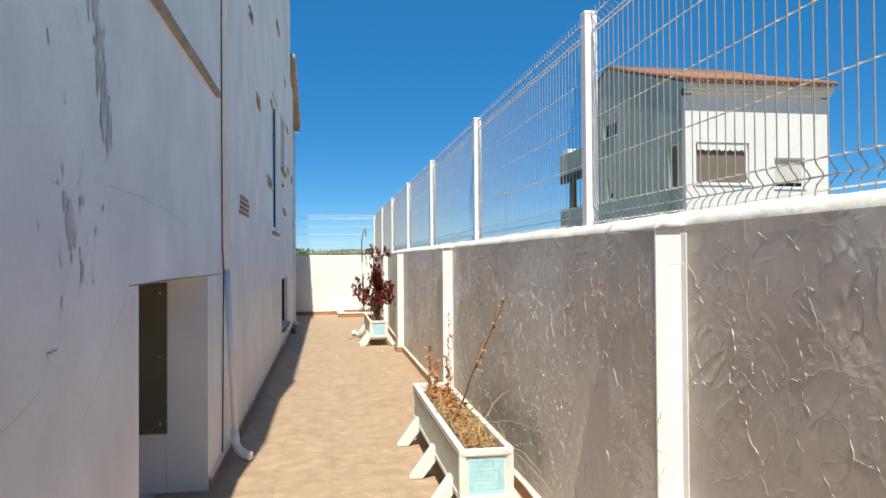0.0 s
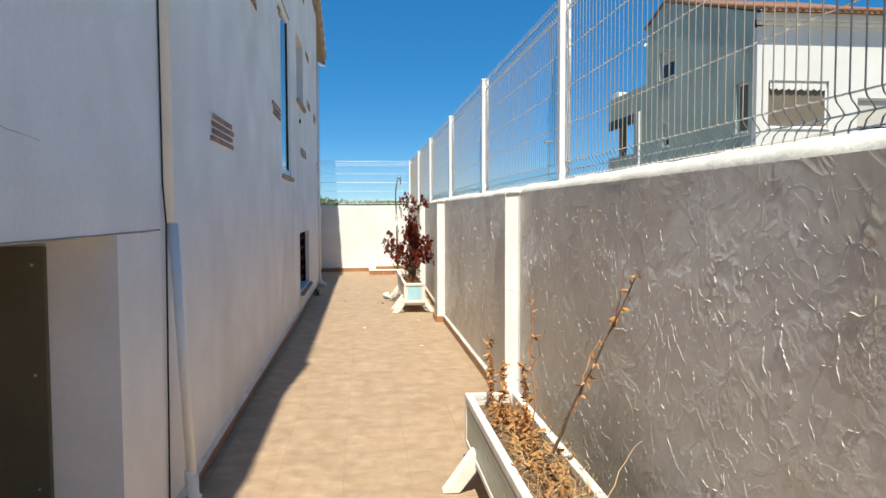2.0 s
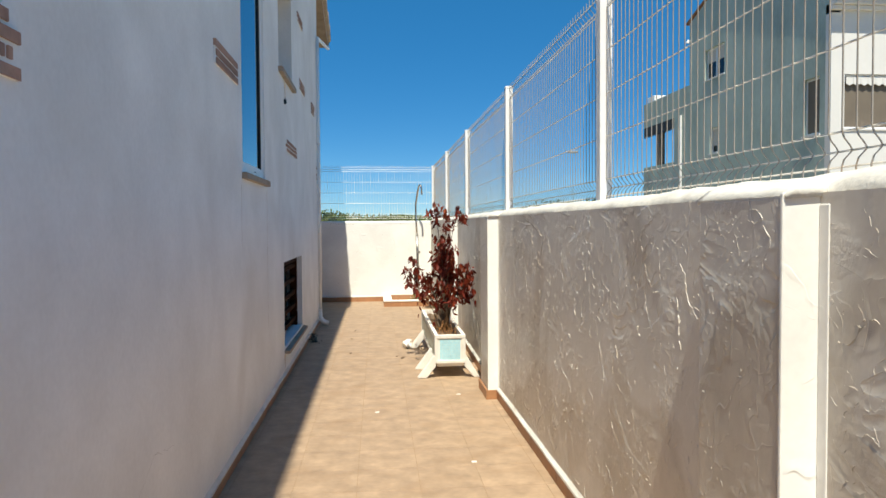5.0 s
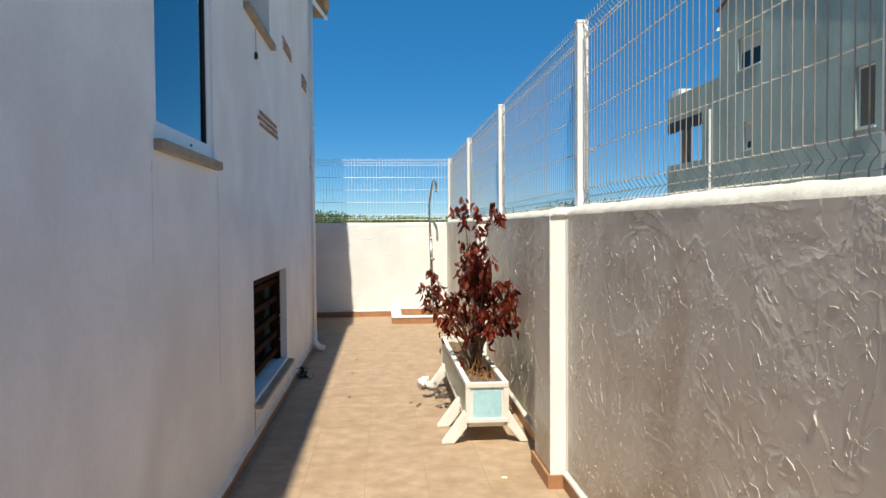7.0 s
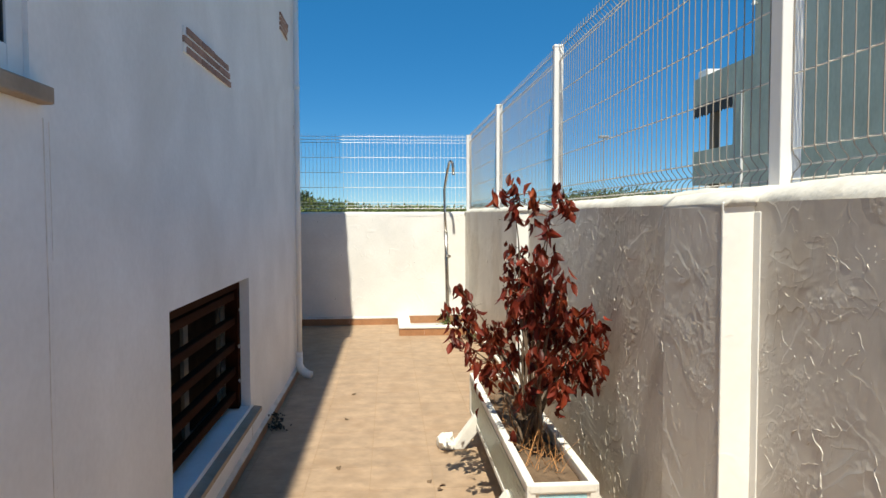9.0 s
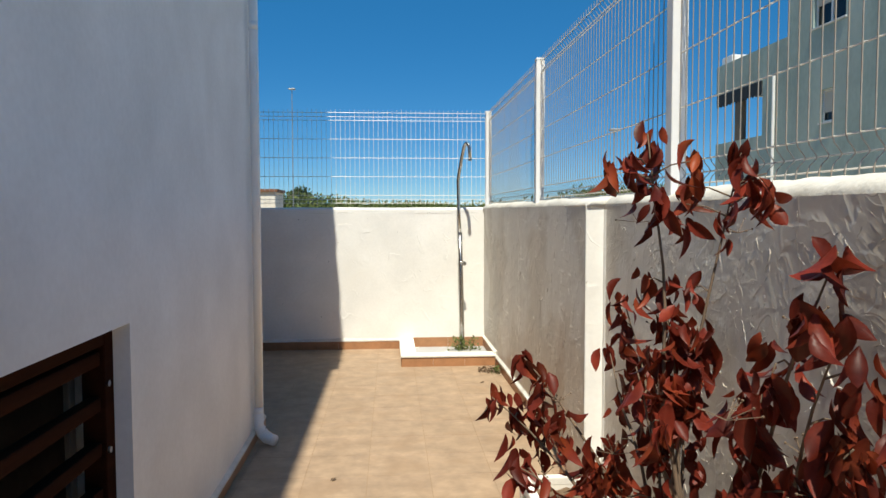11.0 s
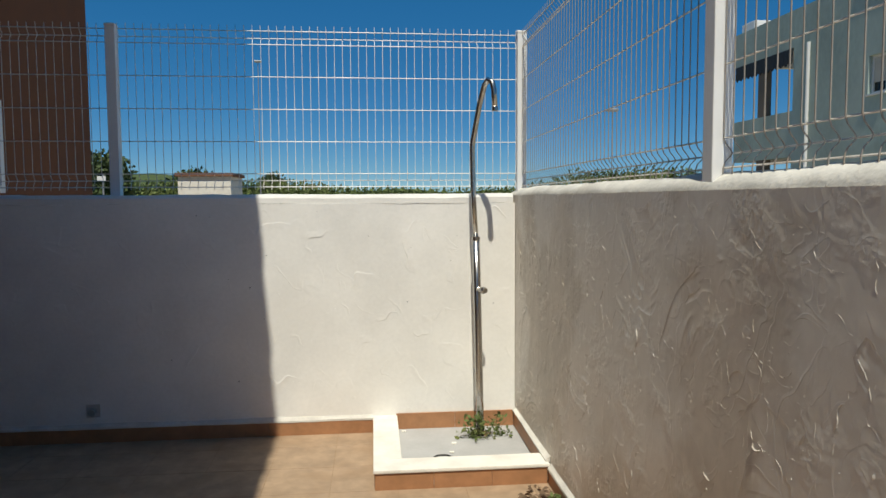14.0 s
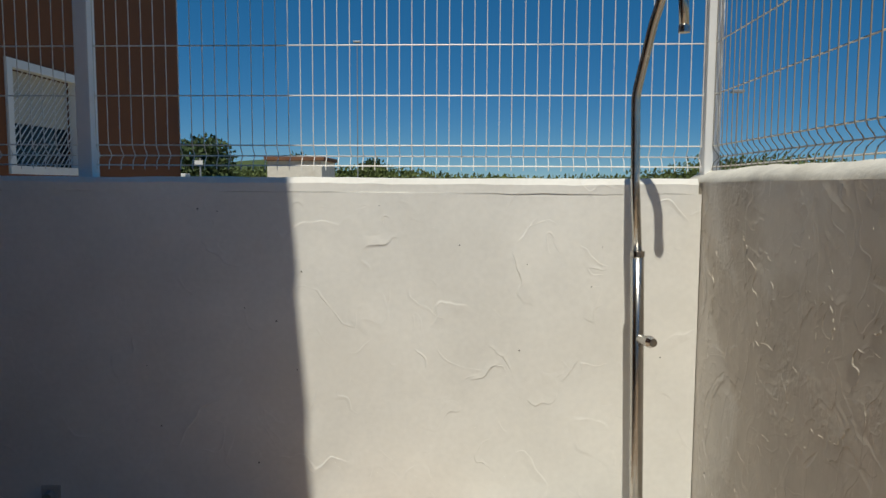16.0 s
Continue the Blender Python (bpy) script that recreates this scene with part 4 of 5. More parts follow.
CR = [([(10.71, 1.70), (10.72, 0.9), (10.71, 0.1)], 0.0009, 0), ([(11.9, 2.4), (11.93, 1.9)], 0.0006, 0), ([(7.6, 0.45), (7.8, 0.55), (8.1, 0.5)], 0.001, 0), ([(2.345, 1.66), (2.335, 1.50)], 0.004, 1), ([(2.40, 1.47), (2.385, 1.42), (2.36, 1.38)], 0.004, 1), ([(2.35, 1.345), (2.31, 1.28)], 0.007, 1), ([(2.175, 1.46), (2.185, 1.36)], 0.005, 1), ([(2.36, 1.72), (2.35, 1.685)], 0.006, 1),
      ([(2.09, 1.12), (2.10, 1.155), (2.17, 1.165)], 0.003, 1), ([(2.86, 1.29), (2.62, 1.12), (2.30, 0.86)], 0.0016, 0), ([(2.62, 1.64), (2.95, 1.645), (3.5, 1.62), (4.1, 1.56)], 0.0014, 0), ([(1.7, 0.98), (2.1, 1.08)], 0.0014, 0),
      ([(2.72, 2.06), (2.75, 1.97)], 0.003, 1), ([(2.21, 1.86), (2.215, 1.82)], 0.005, 1), ([(2.08, 2.0), (2.11, 1.96)], 0.006, 1), ([(2.28, 2.12), (2.36, 2.06)], 0.002, 1), ([(2.62, 1.6), (2.63, 1.55)], 0.003, 1), ([(2.02, 1.5), (2.03, 1.47)], 0.005, 1),
      ([(2.16, 1.63), (2.165, 1.59)], 0.004, 1), ([(1.78, 0.62), (1.79, 0.55)], 0.005, 1), ([(2.875, 1.29), (2.87, 0.6), (2.875, 0.02)], 0.0012, 0), ([(4.9, 0.95), (4.86, 0.80)], 0.0025, 1), ([(4.66, 0.7), (4.85, 0.82), (5.0, 1.0)], 0.001, 0)]
for k, (pts, wd, deep) in enumerate(CR):
    solo("crack", crack(pts, wd, k * 1.9), M_GOUGE if deep else M_CRACK, "short gouge in the white render, its shade painted dark" if deep else "fine grey crack in the white render", "crack", kind="structure")

sp = thing("wall_pits", (0.3, BY, 0.5), "few small dark pits in the white end wall", "pits", kind="structure")
rn = random.Random(91)
for k in range(16):
    x, z, r = rn.uniform(-1.0, 1.2), rn.uniform(0.3, 1.44), rn.uniform(0.0015, 0.0045)
    part("pit", tube_of([(x, BY - 0.0008, z), (x, BY - 0.0022, z)], [r, r * 0.7], 7), M_GOUGE, sp)

# ---- shower corner ----
tr = thing("shower_tray", (0.87, 17.9, 0), "low tiled shower basin with a white rim and a grey floor", "shower tray")
X0, X1, Y0 = 0.416, 1.31, 17.43
part("basin_floor", boxes((X0 + 0.03, X1 + 0.008, Y0 + 0.03, BY - 0.001, -0.003, 0.014)), M_CEMENT, tr, "grey floor")
part("kerb", boxes((X0 + 0.012, X1 + 0.01, Y0 + 0.012, Y0 + 0.15, 0.0145, 0.084)), M_WHITE, tr)
part("kerb", boxes((X0 + 0.012, X0 + 0.14, Y0 + 0.151, BY - 0.001, 0.0145, 0.084)), M_WHITE, tr)
part("rim", boxes((X0 - 0.006, X1 + 0.012, Y0 - 0.008, Y0 + 0.155, 0.086, 0.106), bevel=0.006), M_PLASTER, tr, "white marble rim")
part("rim", boxes((X0 - 0.006, X0 + 0.146, Y0 + 0.156, BY - 0.001, 0.086, 0.106), bevel=0.006), M_PLASTER, tr, "white marble rim")
for i in range(3):
    a = X0 + 0.004 + i * 0.30
    part("facing_tile", boxes((a, min(a + 0.298, X1), Y0, Y0 + 0.0115, -0.002, 0.082)), M_SKIRT, tr)
for i in range(3):
    a = Y0 + 0.013 + i * 0.30
    part("facing_tile", boxes((X0, X0 + 0.0115, a, min(a + 0.298, BY - 0.002), -0.002, 0.082)), M_SKIRT, tr)
for a, b in ((X0 + 0.141, 0.93), (0.932, X1)):
    part("inner_tile", boxes((a, b, BY - 0.012, BY - 0.0012, 0.0145, 0.115)), M_SKIRT, tr)
part("inner_tile", boxes((X1 + 0.003, X1 + 0.022, Y0 + 0.156, BY - 0.013, 0.0145, 0.105)), M_SKIRT, tr)
part("inner_lip", soft_strip("y", Y0 + 0.02, BY - 0.004, [(1.345, 0.104), (1.305, 0.105), (1.303, 0.116), (1.345, 0.145)], rough=0.003), M_COPING, tr)
bm = bmesh.new()
ring = [(0.80 + 0.05 * math.cos(a), 17.80 + 0.045 * math.sin(a), 0.017) for a in [k * math.pi / 9 for k in range(15)]]
tube(bm, ring, 0.006, 6)
solo("hose_ring", bm, M_BLACK, "broken black rubber ring lying in the basin", "ring", kind="")
bm = tube_of([(0.62, 17.64, 0.018), (0.63, 17.76, 0.018)], 0.004, 5)
solo("twig", bm, M_BLACK, "short dark twig lying in the basin", "twig", kind="")
for cx, cy in ((0.86, 17.88), (0.89, 18.03), (0.60, 18.28)):
    solo("plaster_crumb", boxes((cx - 0.014, cx + 0.014, cy - 0.01, cy + 0.012, 0.014, 0.024), bevel=0.004), M_PLASTER, "small white crumb of plaster in the basin", "crumb", kind="", group="plaster crumbs")

sh = thing("garden_shower", (1.098, 18.17, 0.014), "stainless steel garden shower pole with a hooked head", "shower")
part("lower_tube", tube_of([(1.100, 18.17, 0.014), (1.094, 18.17, 0.30), (1.086, 18.175, 0.75), (1.075, 18.18, 1.235)], 0.0245, 14), M_STEEL, sh, smooth=True)
part("collar", tube_of([(1.0755, 18.18, 1.225), (1.075, 18.18, 1.245)], 0.026, 14), M_STEEL, sh)
part("upper_tube", tube_of([(1.075, 18.18, 1.235), (1.062, 18.19, 1.50), (1.058, 18.20, 1.79), (1.062, 18.195, 1.83), (1.09, 18.11, 2.035), (1.108, 18.04, 2.135), (1.124, 18.00, 2.158), (1.143, 17.985, 2.145), (1.153, 17.98, 2.10), (1.158, 17.975, 1.985)],
                           0.0165, 12), M_STEEL, sh, smooth=True)
part("nozzle", tube_of([(1.158, 17.975, 2.00), (1.158, 17.975, 1.978)], 0.019, 12), M_STEEL, sh)
vlv = part("valve", tube_of([(1.086, 18.165, 0.925), (1.105, 18.125, 0.925)], [0.017, 0.017], 12), M_STEEL, sh)
part("knob", tube_of([(1.105, 18.125, 0.925), (1.113, 18.108, 0.925), (1.12, 18.09, 0.925)], [0.02, 0.023, 0.016], 8), M_STEEL, vlv)
part("flange", tube_of([(1.100, 18.17, 0.014), (1.100, 18.17, 0.024)], 0.055, 16), M_STEEL, sh)
sh.location.x -= 0.03


# ---- leaves ----
def leaf_mesh(name, L, W, fold, curl, material, seed):
    """A folded, drooping leaf with its stalk at the origin, pointing along +y."""
    rn = random.Random(seed)
    b = bmesh.new()
    prof = [(0.0, 0.06), (0.12, 0.45), (0.28, 0.86), (0.48, 1.0), (0.68, 0.88), (0.86, 0.5), (1.0, 0.03)]
    rows = []
    for t, w in prof:
        y, z = L * t, -curl * L * t * t
        tw = rn.uniform(-0.25, 0.25) * fold
        rows.append([b.verts.new((-W * w, y, z + W * w * (fold + tw))), b.verts.new((0, y, z)), b.verts.new((W * w, y, z + W * w * (fold - tw)))])
    for r0, r1 in zip(rows, rows[1:]):
        b.faces.new((r0[0], r0[1], r1[1], r1[0]))
        b.faces.new((r0[1], r0[2], r1[2], r1[1]))
    me = finish(name, b, material, smooth=True)
    return me


def aim(at, direction, spin, scale):
    q = Vector(direction).normalized().to_track_quat('Y', 'Z')
    return Matrix.Translation(at) @ q.to_matrix().to_4x4() @ Matrix.Rotation(spin, 4, 'Y') @ Matrix.Diagonal((scale, scale, scale, 1))


# ---- planters ----


def planter(y0, y1, legs, x0=0.835, x1=1.125):
    e = thing("planter", ((x0 + x1) / 2, (y0 + y1) / 2, 0), "long white concrete planter trough with mosaic panels on splayed legs", "planter", group="mosaic planter troughs")
    zb, zt, th = 0.135, 0.405, 0.036
    # walls of the trough, panels sunk into the outer faces
    b = bmesh.new()
    for a, c in ((x0, x0 + th), (x1 - th, x1)):
        box(b, a, c, y0, y1, zt - 0.034, zt, bevel=0.006)
        box(b, a, c, y0, y1, zb, zb + 0.03, bevel=0.005)
        for ya in (y0, y1 - 0.045):
            box(b, a, c, ya, ya + 0.045, zb + 0.02, zt - 0.02, bevel=0.005)
    for a in (y0 - 0.003, y1 - th + 0.003):
        box(b, x0 + 0.01, x1 - 0.01, a, a + th, zt - 0.036, zt - 0.001, bevel=0.006)
        box(b, x0 + 0.01, x1 - 0.01, a, a + th, zb + 0.001, zb + 0.031, bevel=0.005)
    part("frame", b, M_PLASTER, e, "chalky white frame")
    part("core", boxes((x0 + 0.008, x0 + th - 0.004, y0 + 0.01, y1 - 0.01, zb + 0.01, zt - 0.01), (x1 - th + 0.004, x1 - 0.008, y0 + 0.01, y1 - 0.01, zb + 0.01, zt - 0.01),
                       (x0 + 0.03, x1 - 0.03, y0 + 0.008, y0 + th - 0.004, zb + 0.01, zt - 0.01), (x0 + 0.03, x1 - 0.03, y1 - th + 0.004, y1 - 0.008, zb + 0.01, zt - 0.01)), M_PLASTER, e)
    part("base", boxes((x0 + 0.02, x1 - 0.02, y0 + 0.03, y1 - 0.03, zb - 0.035, zb + 0.02), bevel=0.012), M_PLASTER, e, "cream underside")
    # mosaic
    def sheet(name, rows, material, label):
        b = bmesh.new()
        for r in rows:
            box(b, *r)
        part(name, b, material, e, label)
    t = 0.024
    n = int((x1 - x0 - 0.09) / t)
    m = int((zt - zb - 0.075) / t)
    ox, oz = x0 + (x1 - x0 - n * t) / 2, zb + 0.034
    for i in range(n):
        for j in range(m):
            part("mosaic_tile", boxes((ox + i * t + 0.0005, ox + (i + 1) * t - 0.0005, y0 + 0.0065, y0 + 0.0085, oz + j * t + 0.0005, oz + (j + 1) * t - 0.0005)), M_MOSAIC_B, e)
    t2 = 0.03
    n2 = int((y1 - y0 - 0.10) / t2)
    m2 = int((zt - zb - 0.07) / t2)
    for xf, d in ((x0, 1), (x1, -1)):
        lo, hi = sorted((xf + d * 0.0045, xf + d * 0.0085))
        sheet("side_mosaic", [(lo, hi, y0 + 0.05 + i * t2 + 0.001, y0 + 0.05 + (i + 1) * t2 - 0.001, oz + j * t2 + 0.001, oz + (j + 1) * t2 - 0.001) for i in range(n2) for j in range(m2)], M_MOSAIC_G, "grey-green mosaic panel")
    for ly in legs:
        for sgn, xin in ((-1, x0 + 0.01), (1, x1 - 0.01)):
            b = bmesh.new()
            prism(b, [(xin, zb + 0.06), (xin, zb - 0.03), (xin + sgn * 0.085, 0.0), (xin + sgn * (0.17 if sgn < 0 else 0.145), 0.0), (xin + sgn * 0.015, zb + 0.075)], "y", ly - 0.04, ly + 0.04)
            bmesh.ops.bevel(b, geom=list(b.edges), offset=0.006, segments=2, affect='EDGES')
            part("leg", b, M_PLASTER, e, "splayed white concrete leg")
    b = bmesh.new()
    nx, ny = 6, int((y1 - y0) / 0.06)
    g = [[b.verts.new((x0 + th - 0.004 + (x1 - x0 - 2 * th + 0.008) * i / nx, y0 + th - 0.004 + (y1 - y0 - 2 * th + 0.008) * j / ny, zt - 0.055 + 0.018 * noise.noise(Vector((i * 0.9, j * 0.7 + y0, 2.2))))) for j in range(ny + 1)] for i in range(nx + 1)]
    for i in range(nx):
        for j in range(ny):
            b.faces.new((g[i][j], g[i + 1][j], g[i + 1][j + 1], g[i][j + 1]))
    part("soil", b, M_SOIL, e, "dry crumbly soil", smooth=True)
    return e


planter(3.72, 5.74, (3.98, 4.62, 5.42))
planter(11.56, 13.56, (11.60, 12.0, 13.24))
lump = bmesh.new()
bmesh.ops.create_icosphere(lump, subdivisions=3, radius=1.0)
for v in lump.verts:
    q = 1 + 0.45 * noise.noise(v.co * 1.7) + 0.2 * noise.noise(v.co * 5)
    v.co = Vector((0.655 + v.co.x * 0.055 * q, 13.26 + v.co.y * 0.085 * q, max(0.0, 0.035 + v.co.z * 0.06 * q)))
solo("cement_lump", lump, M_PLASTER, "broken lump of white cement beside the planter", "cement lump", kind="")

# dried-up weed in the first planter
dp = thing("dried_plant", (0.98, 4.9, 0.36), "dead brown weed with straw in the planter", "plant")
rn = random.Random(21)


def curve_stem(p0, p1, sag, r0, r1, n=9, wob=0.012, seed=0):
    a, c = Vector(p0), Vector(p1)
    pts = []
    for i in range(n + 1):
        t = i / n
        p = a.lerp(c, t)
        p.z += sag * math.sin(math.pi * t)
        w = wob * math.sin(math.pi * t)
        p += Vector((noise.noise(Vector((t * 4, seed, 0))), noise.noise(Vector((t * 4, seed, 3))), 0)) * w * 2
        pts.append(p)
    return pts, [r0 + (r1 - r0) * i / n for i in range(n + 1)]


DRY_LEAF = [leaf_mesh("dry_leaf", 0.024, 0.0055, 0.9, 0.9, M_DRY, k) for k in range(3)]
stems = [((0.985, 4.66, 0.36), (1.275, 4.44, 1.165), 0.0, 0.007), ((0.97, 4.76, 0.36), (0.95, 4.70, 1.06), 0.0, 0.0035), ((0.95, 5.56, 0.36), (0.945, 5.60, 0.72), 0.0, 0.004), ((0.97, 5.32, 0.36), (0.965, 5.36, 0.66), 0.0, 0.004),
         ((1.0, 5.0, 0.36), (0.985, 5.0, 0.72), 0.0, 0.003), ((0.94, 4.9, 0.36), (0.91, 4.92, 0.60), 0.0, 0.003), ((1.10, 4.57, 0.68), (1.20, 4.62, 0.90), 0.0, 0.003), ((1.21, 4.49, 0.98), (1.20, 4.38, 1.19), 0.0, 0.003),
         ((0.955, 4.72, 0.75), (0.99, 4.62, 0.95), 0.0, 0.002)]
leafspots = []
for k, (a, c, sag, r) in enumerate(stems):
    pts, rad = curve_stem(a, c, sag, r, r * 0.35, seed=k * 2.1)
    part("stem", tube_of(pts, rad, 6), M_STEM if k == 0 else M_DRY, dp)
    for i in range(1, len(pts)):
        dens = 9 if k in (2, 3, 4, 5) else 3 if k == 1 and i > 5 else 5 if k == 0 and i > 3 else 1
        for _ in range(dens):
            leafspots.append(pts[i - 1].lerp(pts[i], rn.random()))
for _ in range(150):
    leafspots.append(Vector((rn.gauss(0.965, 0.04), rn.uniform(4.5, 5.5), 0.38 + abs(rn.gauss(0, 0.07)))))
for i, p in enumerate(leafspots[:300]):
    ob = new("dry_leaf", DRY_LEAF[i % 3])
    ob.parent = dp
    ob.matrix_basis = Matrix.Translation(-ORIGIN[dp]) @ aim(p, (rn.gauss(0, 1), rn.gauss(0, 1), rn.gauss(-0.4, 0.7)), rn.uniform(0, 6.28), rn.uniform(0.6, 1.5))
b = bmesh.new()
for k in range(650):
    yy = rn.uniform(3.9, 5.5)
    i0 = len(b.verts)
    b.from_mesh(DRY_LEAF[k % 3])
    b.verts.ensure_lookup_table()
    hump = 0.10 * math.exp(-((yy - 4.9) / 0.5) ** 2) + 0.03
    p = Vector((max(0.875, min(1.085, rn.gauss(0.98, 0.05))), yy, 0.362 + rn.random() ** 1.5 * hump))
    bmesh.ops.transform(b, matrix=aim(p, (rn.gauss(0, 1), rn.gauss(0, 1), rn.gauss(-0.2, 0.6)), rn.uniform(0, 6.28), rn.uniform(0.6, 1.5)), verts=b.verts[i0:])
tagged(part("dead_foliage", b, M_DRY, dp, "heap of crumpled brown leaves", smooth=True), kind="stuff")
b = bmesh.new()
for k in range(170):
    p = Vector((rn.uniform(0.88, 1.08), rn.uniform(3.82, 4.9), 0.37))
    q = p + Vector((rn.gauss(0, 0.10), rn.gauss(0, 0.16), rn.uniform(0.0, 0.10)))
    q.x = max(0.86, min(1.10, q.x))
    pts, rad = curve_stem(p, q, rn.uniform(0.01, 0.06), 0.0016, 0.0008, n=6, wob=0.03, seed=k)
    tube(b, pts, rad, 3, cap=False)
for k, (p, q) in enumerate((((1.0, 4.1, 0.37), (1.26, 4.35, 0.58)), ((1.0, 4.2, 0.38), (1.27, 3.9, 0.46)), ((1.04, 3.9, 0.38), (1.24, 3.62, 0.30)), ((0.96, 3.95, 0.37), (1.02, 3.70, 0.34)), ((1.05, 4.0, 0.38), (1.27, 3.55, 0.22)), ((1.0, 3.9, 0.38), (1.05, 3.70, 0.25)))):
    pts, rad = curve_stem(p, q, 0.05, 0.002, 0.001, n=8, wob=0.02, seed=k + 40)
    tube(b, pts, rad, 4, cap=False)
tagged(part("straw", b, M_STRAW, dp, "pale dry grass stalks"), kind="stuff")

# dried red shrub in the second planter
bush = thing("dried_shrub", (1.0, 12.1, 0.36), "withered shrub with hanging dark red leaves in the planter", "shrub")
rn = random.Random(33)
LEAVES = [leaf_mesh("leaf", 0.080, 0.0165 + 0.0015 * (k % 3), (0.5, 0.9, 0.7, 1.2, 0.35)[k], (0.3, 0.55, 0.2, 0.45, 0.7)[k], M_LEAF, 50 + k) for k in range(5)]
BASE = Vector((0.985, 12.28, 0.36))
tips = [(0.92, 12.41, 1.64), (1.16, 12.44, 1.60), (0.96, 11.76, 1.40), (0.98, 11.95, 1.20), (0.93, 11.90, 1.16), (1.00, 11.80, 1.28), (1.02, 11.80, 1.10), (1.08, 11.88, 1.0), (1.2, 11.95, 0.88), (0.60, 12.71, 0.95), (0.67, 12.6, 1.08), (0.62, 12.5, 0.84), (0.71, 12.72, 0.92),
        (0.86, 12.3, 1.12), (0.97, 12.42, 1.26), (0.80, 12.4, 0.88), (1.22, 11.9, 1.0), (1.2, 12.0, 1.03), (1.23, 11.84, 0.92), (1.24, 11.95, 0.78), (1.08, 12.3, 0.80), (0.75, 12.3, 0.68), (1.17, 12.2, 0.74), (0.90, 12.0, 0.66), (1.05, 11.86, 0.72), (1.22, 12.1, 0.90),
        (0.85, 12.6, 0.80), (1.0, 12.6, 0.95), (1.12, 12.62, 1.02), (1.02, 12.35, 1.20), (0.70, 12.15, 0.80), (0.94, 11.9, 0.86), (0.98, 12.75, 1.22), (1.02, 13.0, 1.02), (1.10, 12.9, 0.98)]
spots = []
for k, tip in enumerate(tips):
    tip = Vector(tip)
    root = BASE + Vector((rn.uniform(-0.05, 0.06), rn.uniform(-0.12, 0.12), 0))
    mid = root.lerp(tip, 0.45) + Vector((-(tip.x - BASE.x) * 0.22, 0, 0.10))
    pts, rad = [], []
    n = 12
    for i in range(n + 1):
        t = i / n
        p = root * (1 - t) ** 2 + mid * 2 * t * (1 - t) + tip * t * t
        p += Vector((noise.noise(Vector((t * 3, k * 1.3, 0))), noise.noise(Vector((t * 3, k * 1.3, 5))), 0)) * 0.03 * math.sin(math.pi * t)
        pts.append(p)
        rad.append(0.0065 * (1 - t) + 0.0016)
    part("stem", tube_of(pts, rad, 6), M_STEM, bush, "thin grey-brown stem", smooth=True)
    # leaves hang in bunches from side twigs along the upper part
    nodes = [(0.995, 9)] + ([(0.93, 7), (0.92, 9), (0.91, 8), (0.89, 9), (0.87, 8), (0.85, 7), (0.72, 6), (0.62, 11), (0.50, 12)] if tip.z > 1.5 else [(0.9, 12), (0.8, 9), (0.68, 8)] if tip.z > 1.1 else [(0.9, 11), (0.78, 8), (0.64, 5)])
    for t, cnt in nodes:
        j = min(n - 1, int(t * n))
        p = pts[j].lerp(pts[j + 1], t * n - j)
        side = Vector((rn.gauss(0, 1), rn.gauss(0, 1), 0.3)).normalized() * rn.uniform(0.02, 0.07)
        if tip.z > 1.5 and 0.84 < t < 0.95:      # side twigs that spread below the tip
            side = Vector((rn.uniform(-0.13, 0.13), rn.uniform(-0.10, 0.10), 0.03))
        if t > 0.95:
            side = Vector((0, 0, 0.01))
        q = p + side
        if (q - p).length > 0.015:
            part("twig", tube_of([p, p.lerp(q, 0.5) + Vector((0, 0, 0.008)), q], [0.0024, 0.002, 0.0015], 5), M_STEM, bush)
        for _ in range(cnt):
            spots.append(q + Vector((rn.gauss(0, 0.015), rn.gauss(0, 0.015), rn.gauss(-0.005, 0.026))))
for _ in range(30):
    spots.append(BASE + Vector((rn.gauss(0.04, 0.16), rn.gauss(0, 0.16), rn.uniform(0.05, 0.5))))
spots = [p for p in spots if p.z > 0.64 or rn.random() < 0.3]
rn.shuffle(spots)


def leaf_pose(p):
    d = Vector((rn.gauss(0, 0.34), rn.gauss(0, 0.34), -1.0 + rn.uniform(-0.2, 0.45)))
    return aim(p, d, rn.uniform(0, 6.28), rn.uniform(0.45, 1.0))


for i, p in enumerate(spots[:300]):
    ob = new("leaf", LEAVES[i % 5])
    ob.parent = bush
    ob.matrix_basis = Matrix.Translation(-ORIGIN[bush]) @ leaf_pose(p)
b = bmesh.new()
for i, p in enumerate(spots[300:]):
    k = len(b.verts)
    b.from_mesh(LEAVES[i % 5])
    b.verts.ensure_lookup_table()
    m4 = leaf_pose(p)
    bmesh.ops.transform(b, matrix=m4, verts=b.verts[k:])
tagged(part("foliage", b, M_LEAF, bush, "hanging dark red leaves", smooth=True), kind="stuff")
b = bmesh.new()
for k in range(26):
    t = Vector(tips[k % len(tips)]) * 0.8 + BASE * 0.2 + Vector((rn.gauss(0, 0.06), rn.gauss(0, 0.06), rn.uniform(-0.15, 0.1)))
    for _ in range(7):
        q = t + Vector((rn.gauss(0, 0.022), rn.gauss(0, 0.022), rn.uniform(0.0, 0.035)))
        tube(b, [t, q], [0.0012, 0.0008], 3, cap=False)
        bmesh.ops.create_icosphere(b, subdivisions=1, radius=0.0028, matrix=Matrix.Translation(q))
tagged(part("seed_head", b, M_STEM, bush, "dry seed clusters"), kind="stuff")
b = bmesh.new()
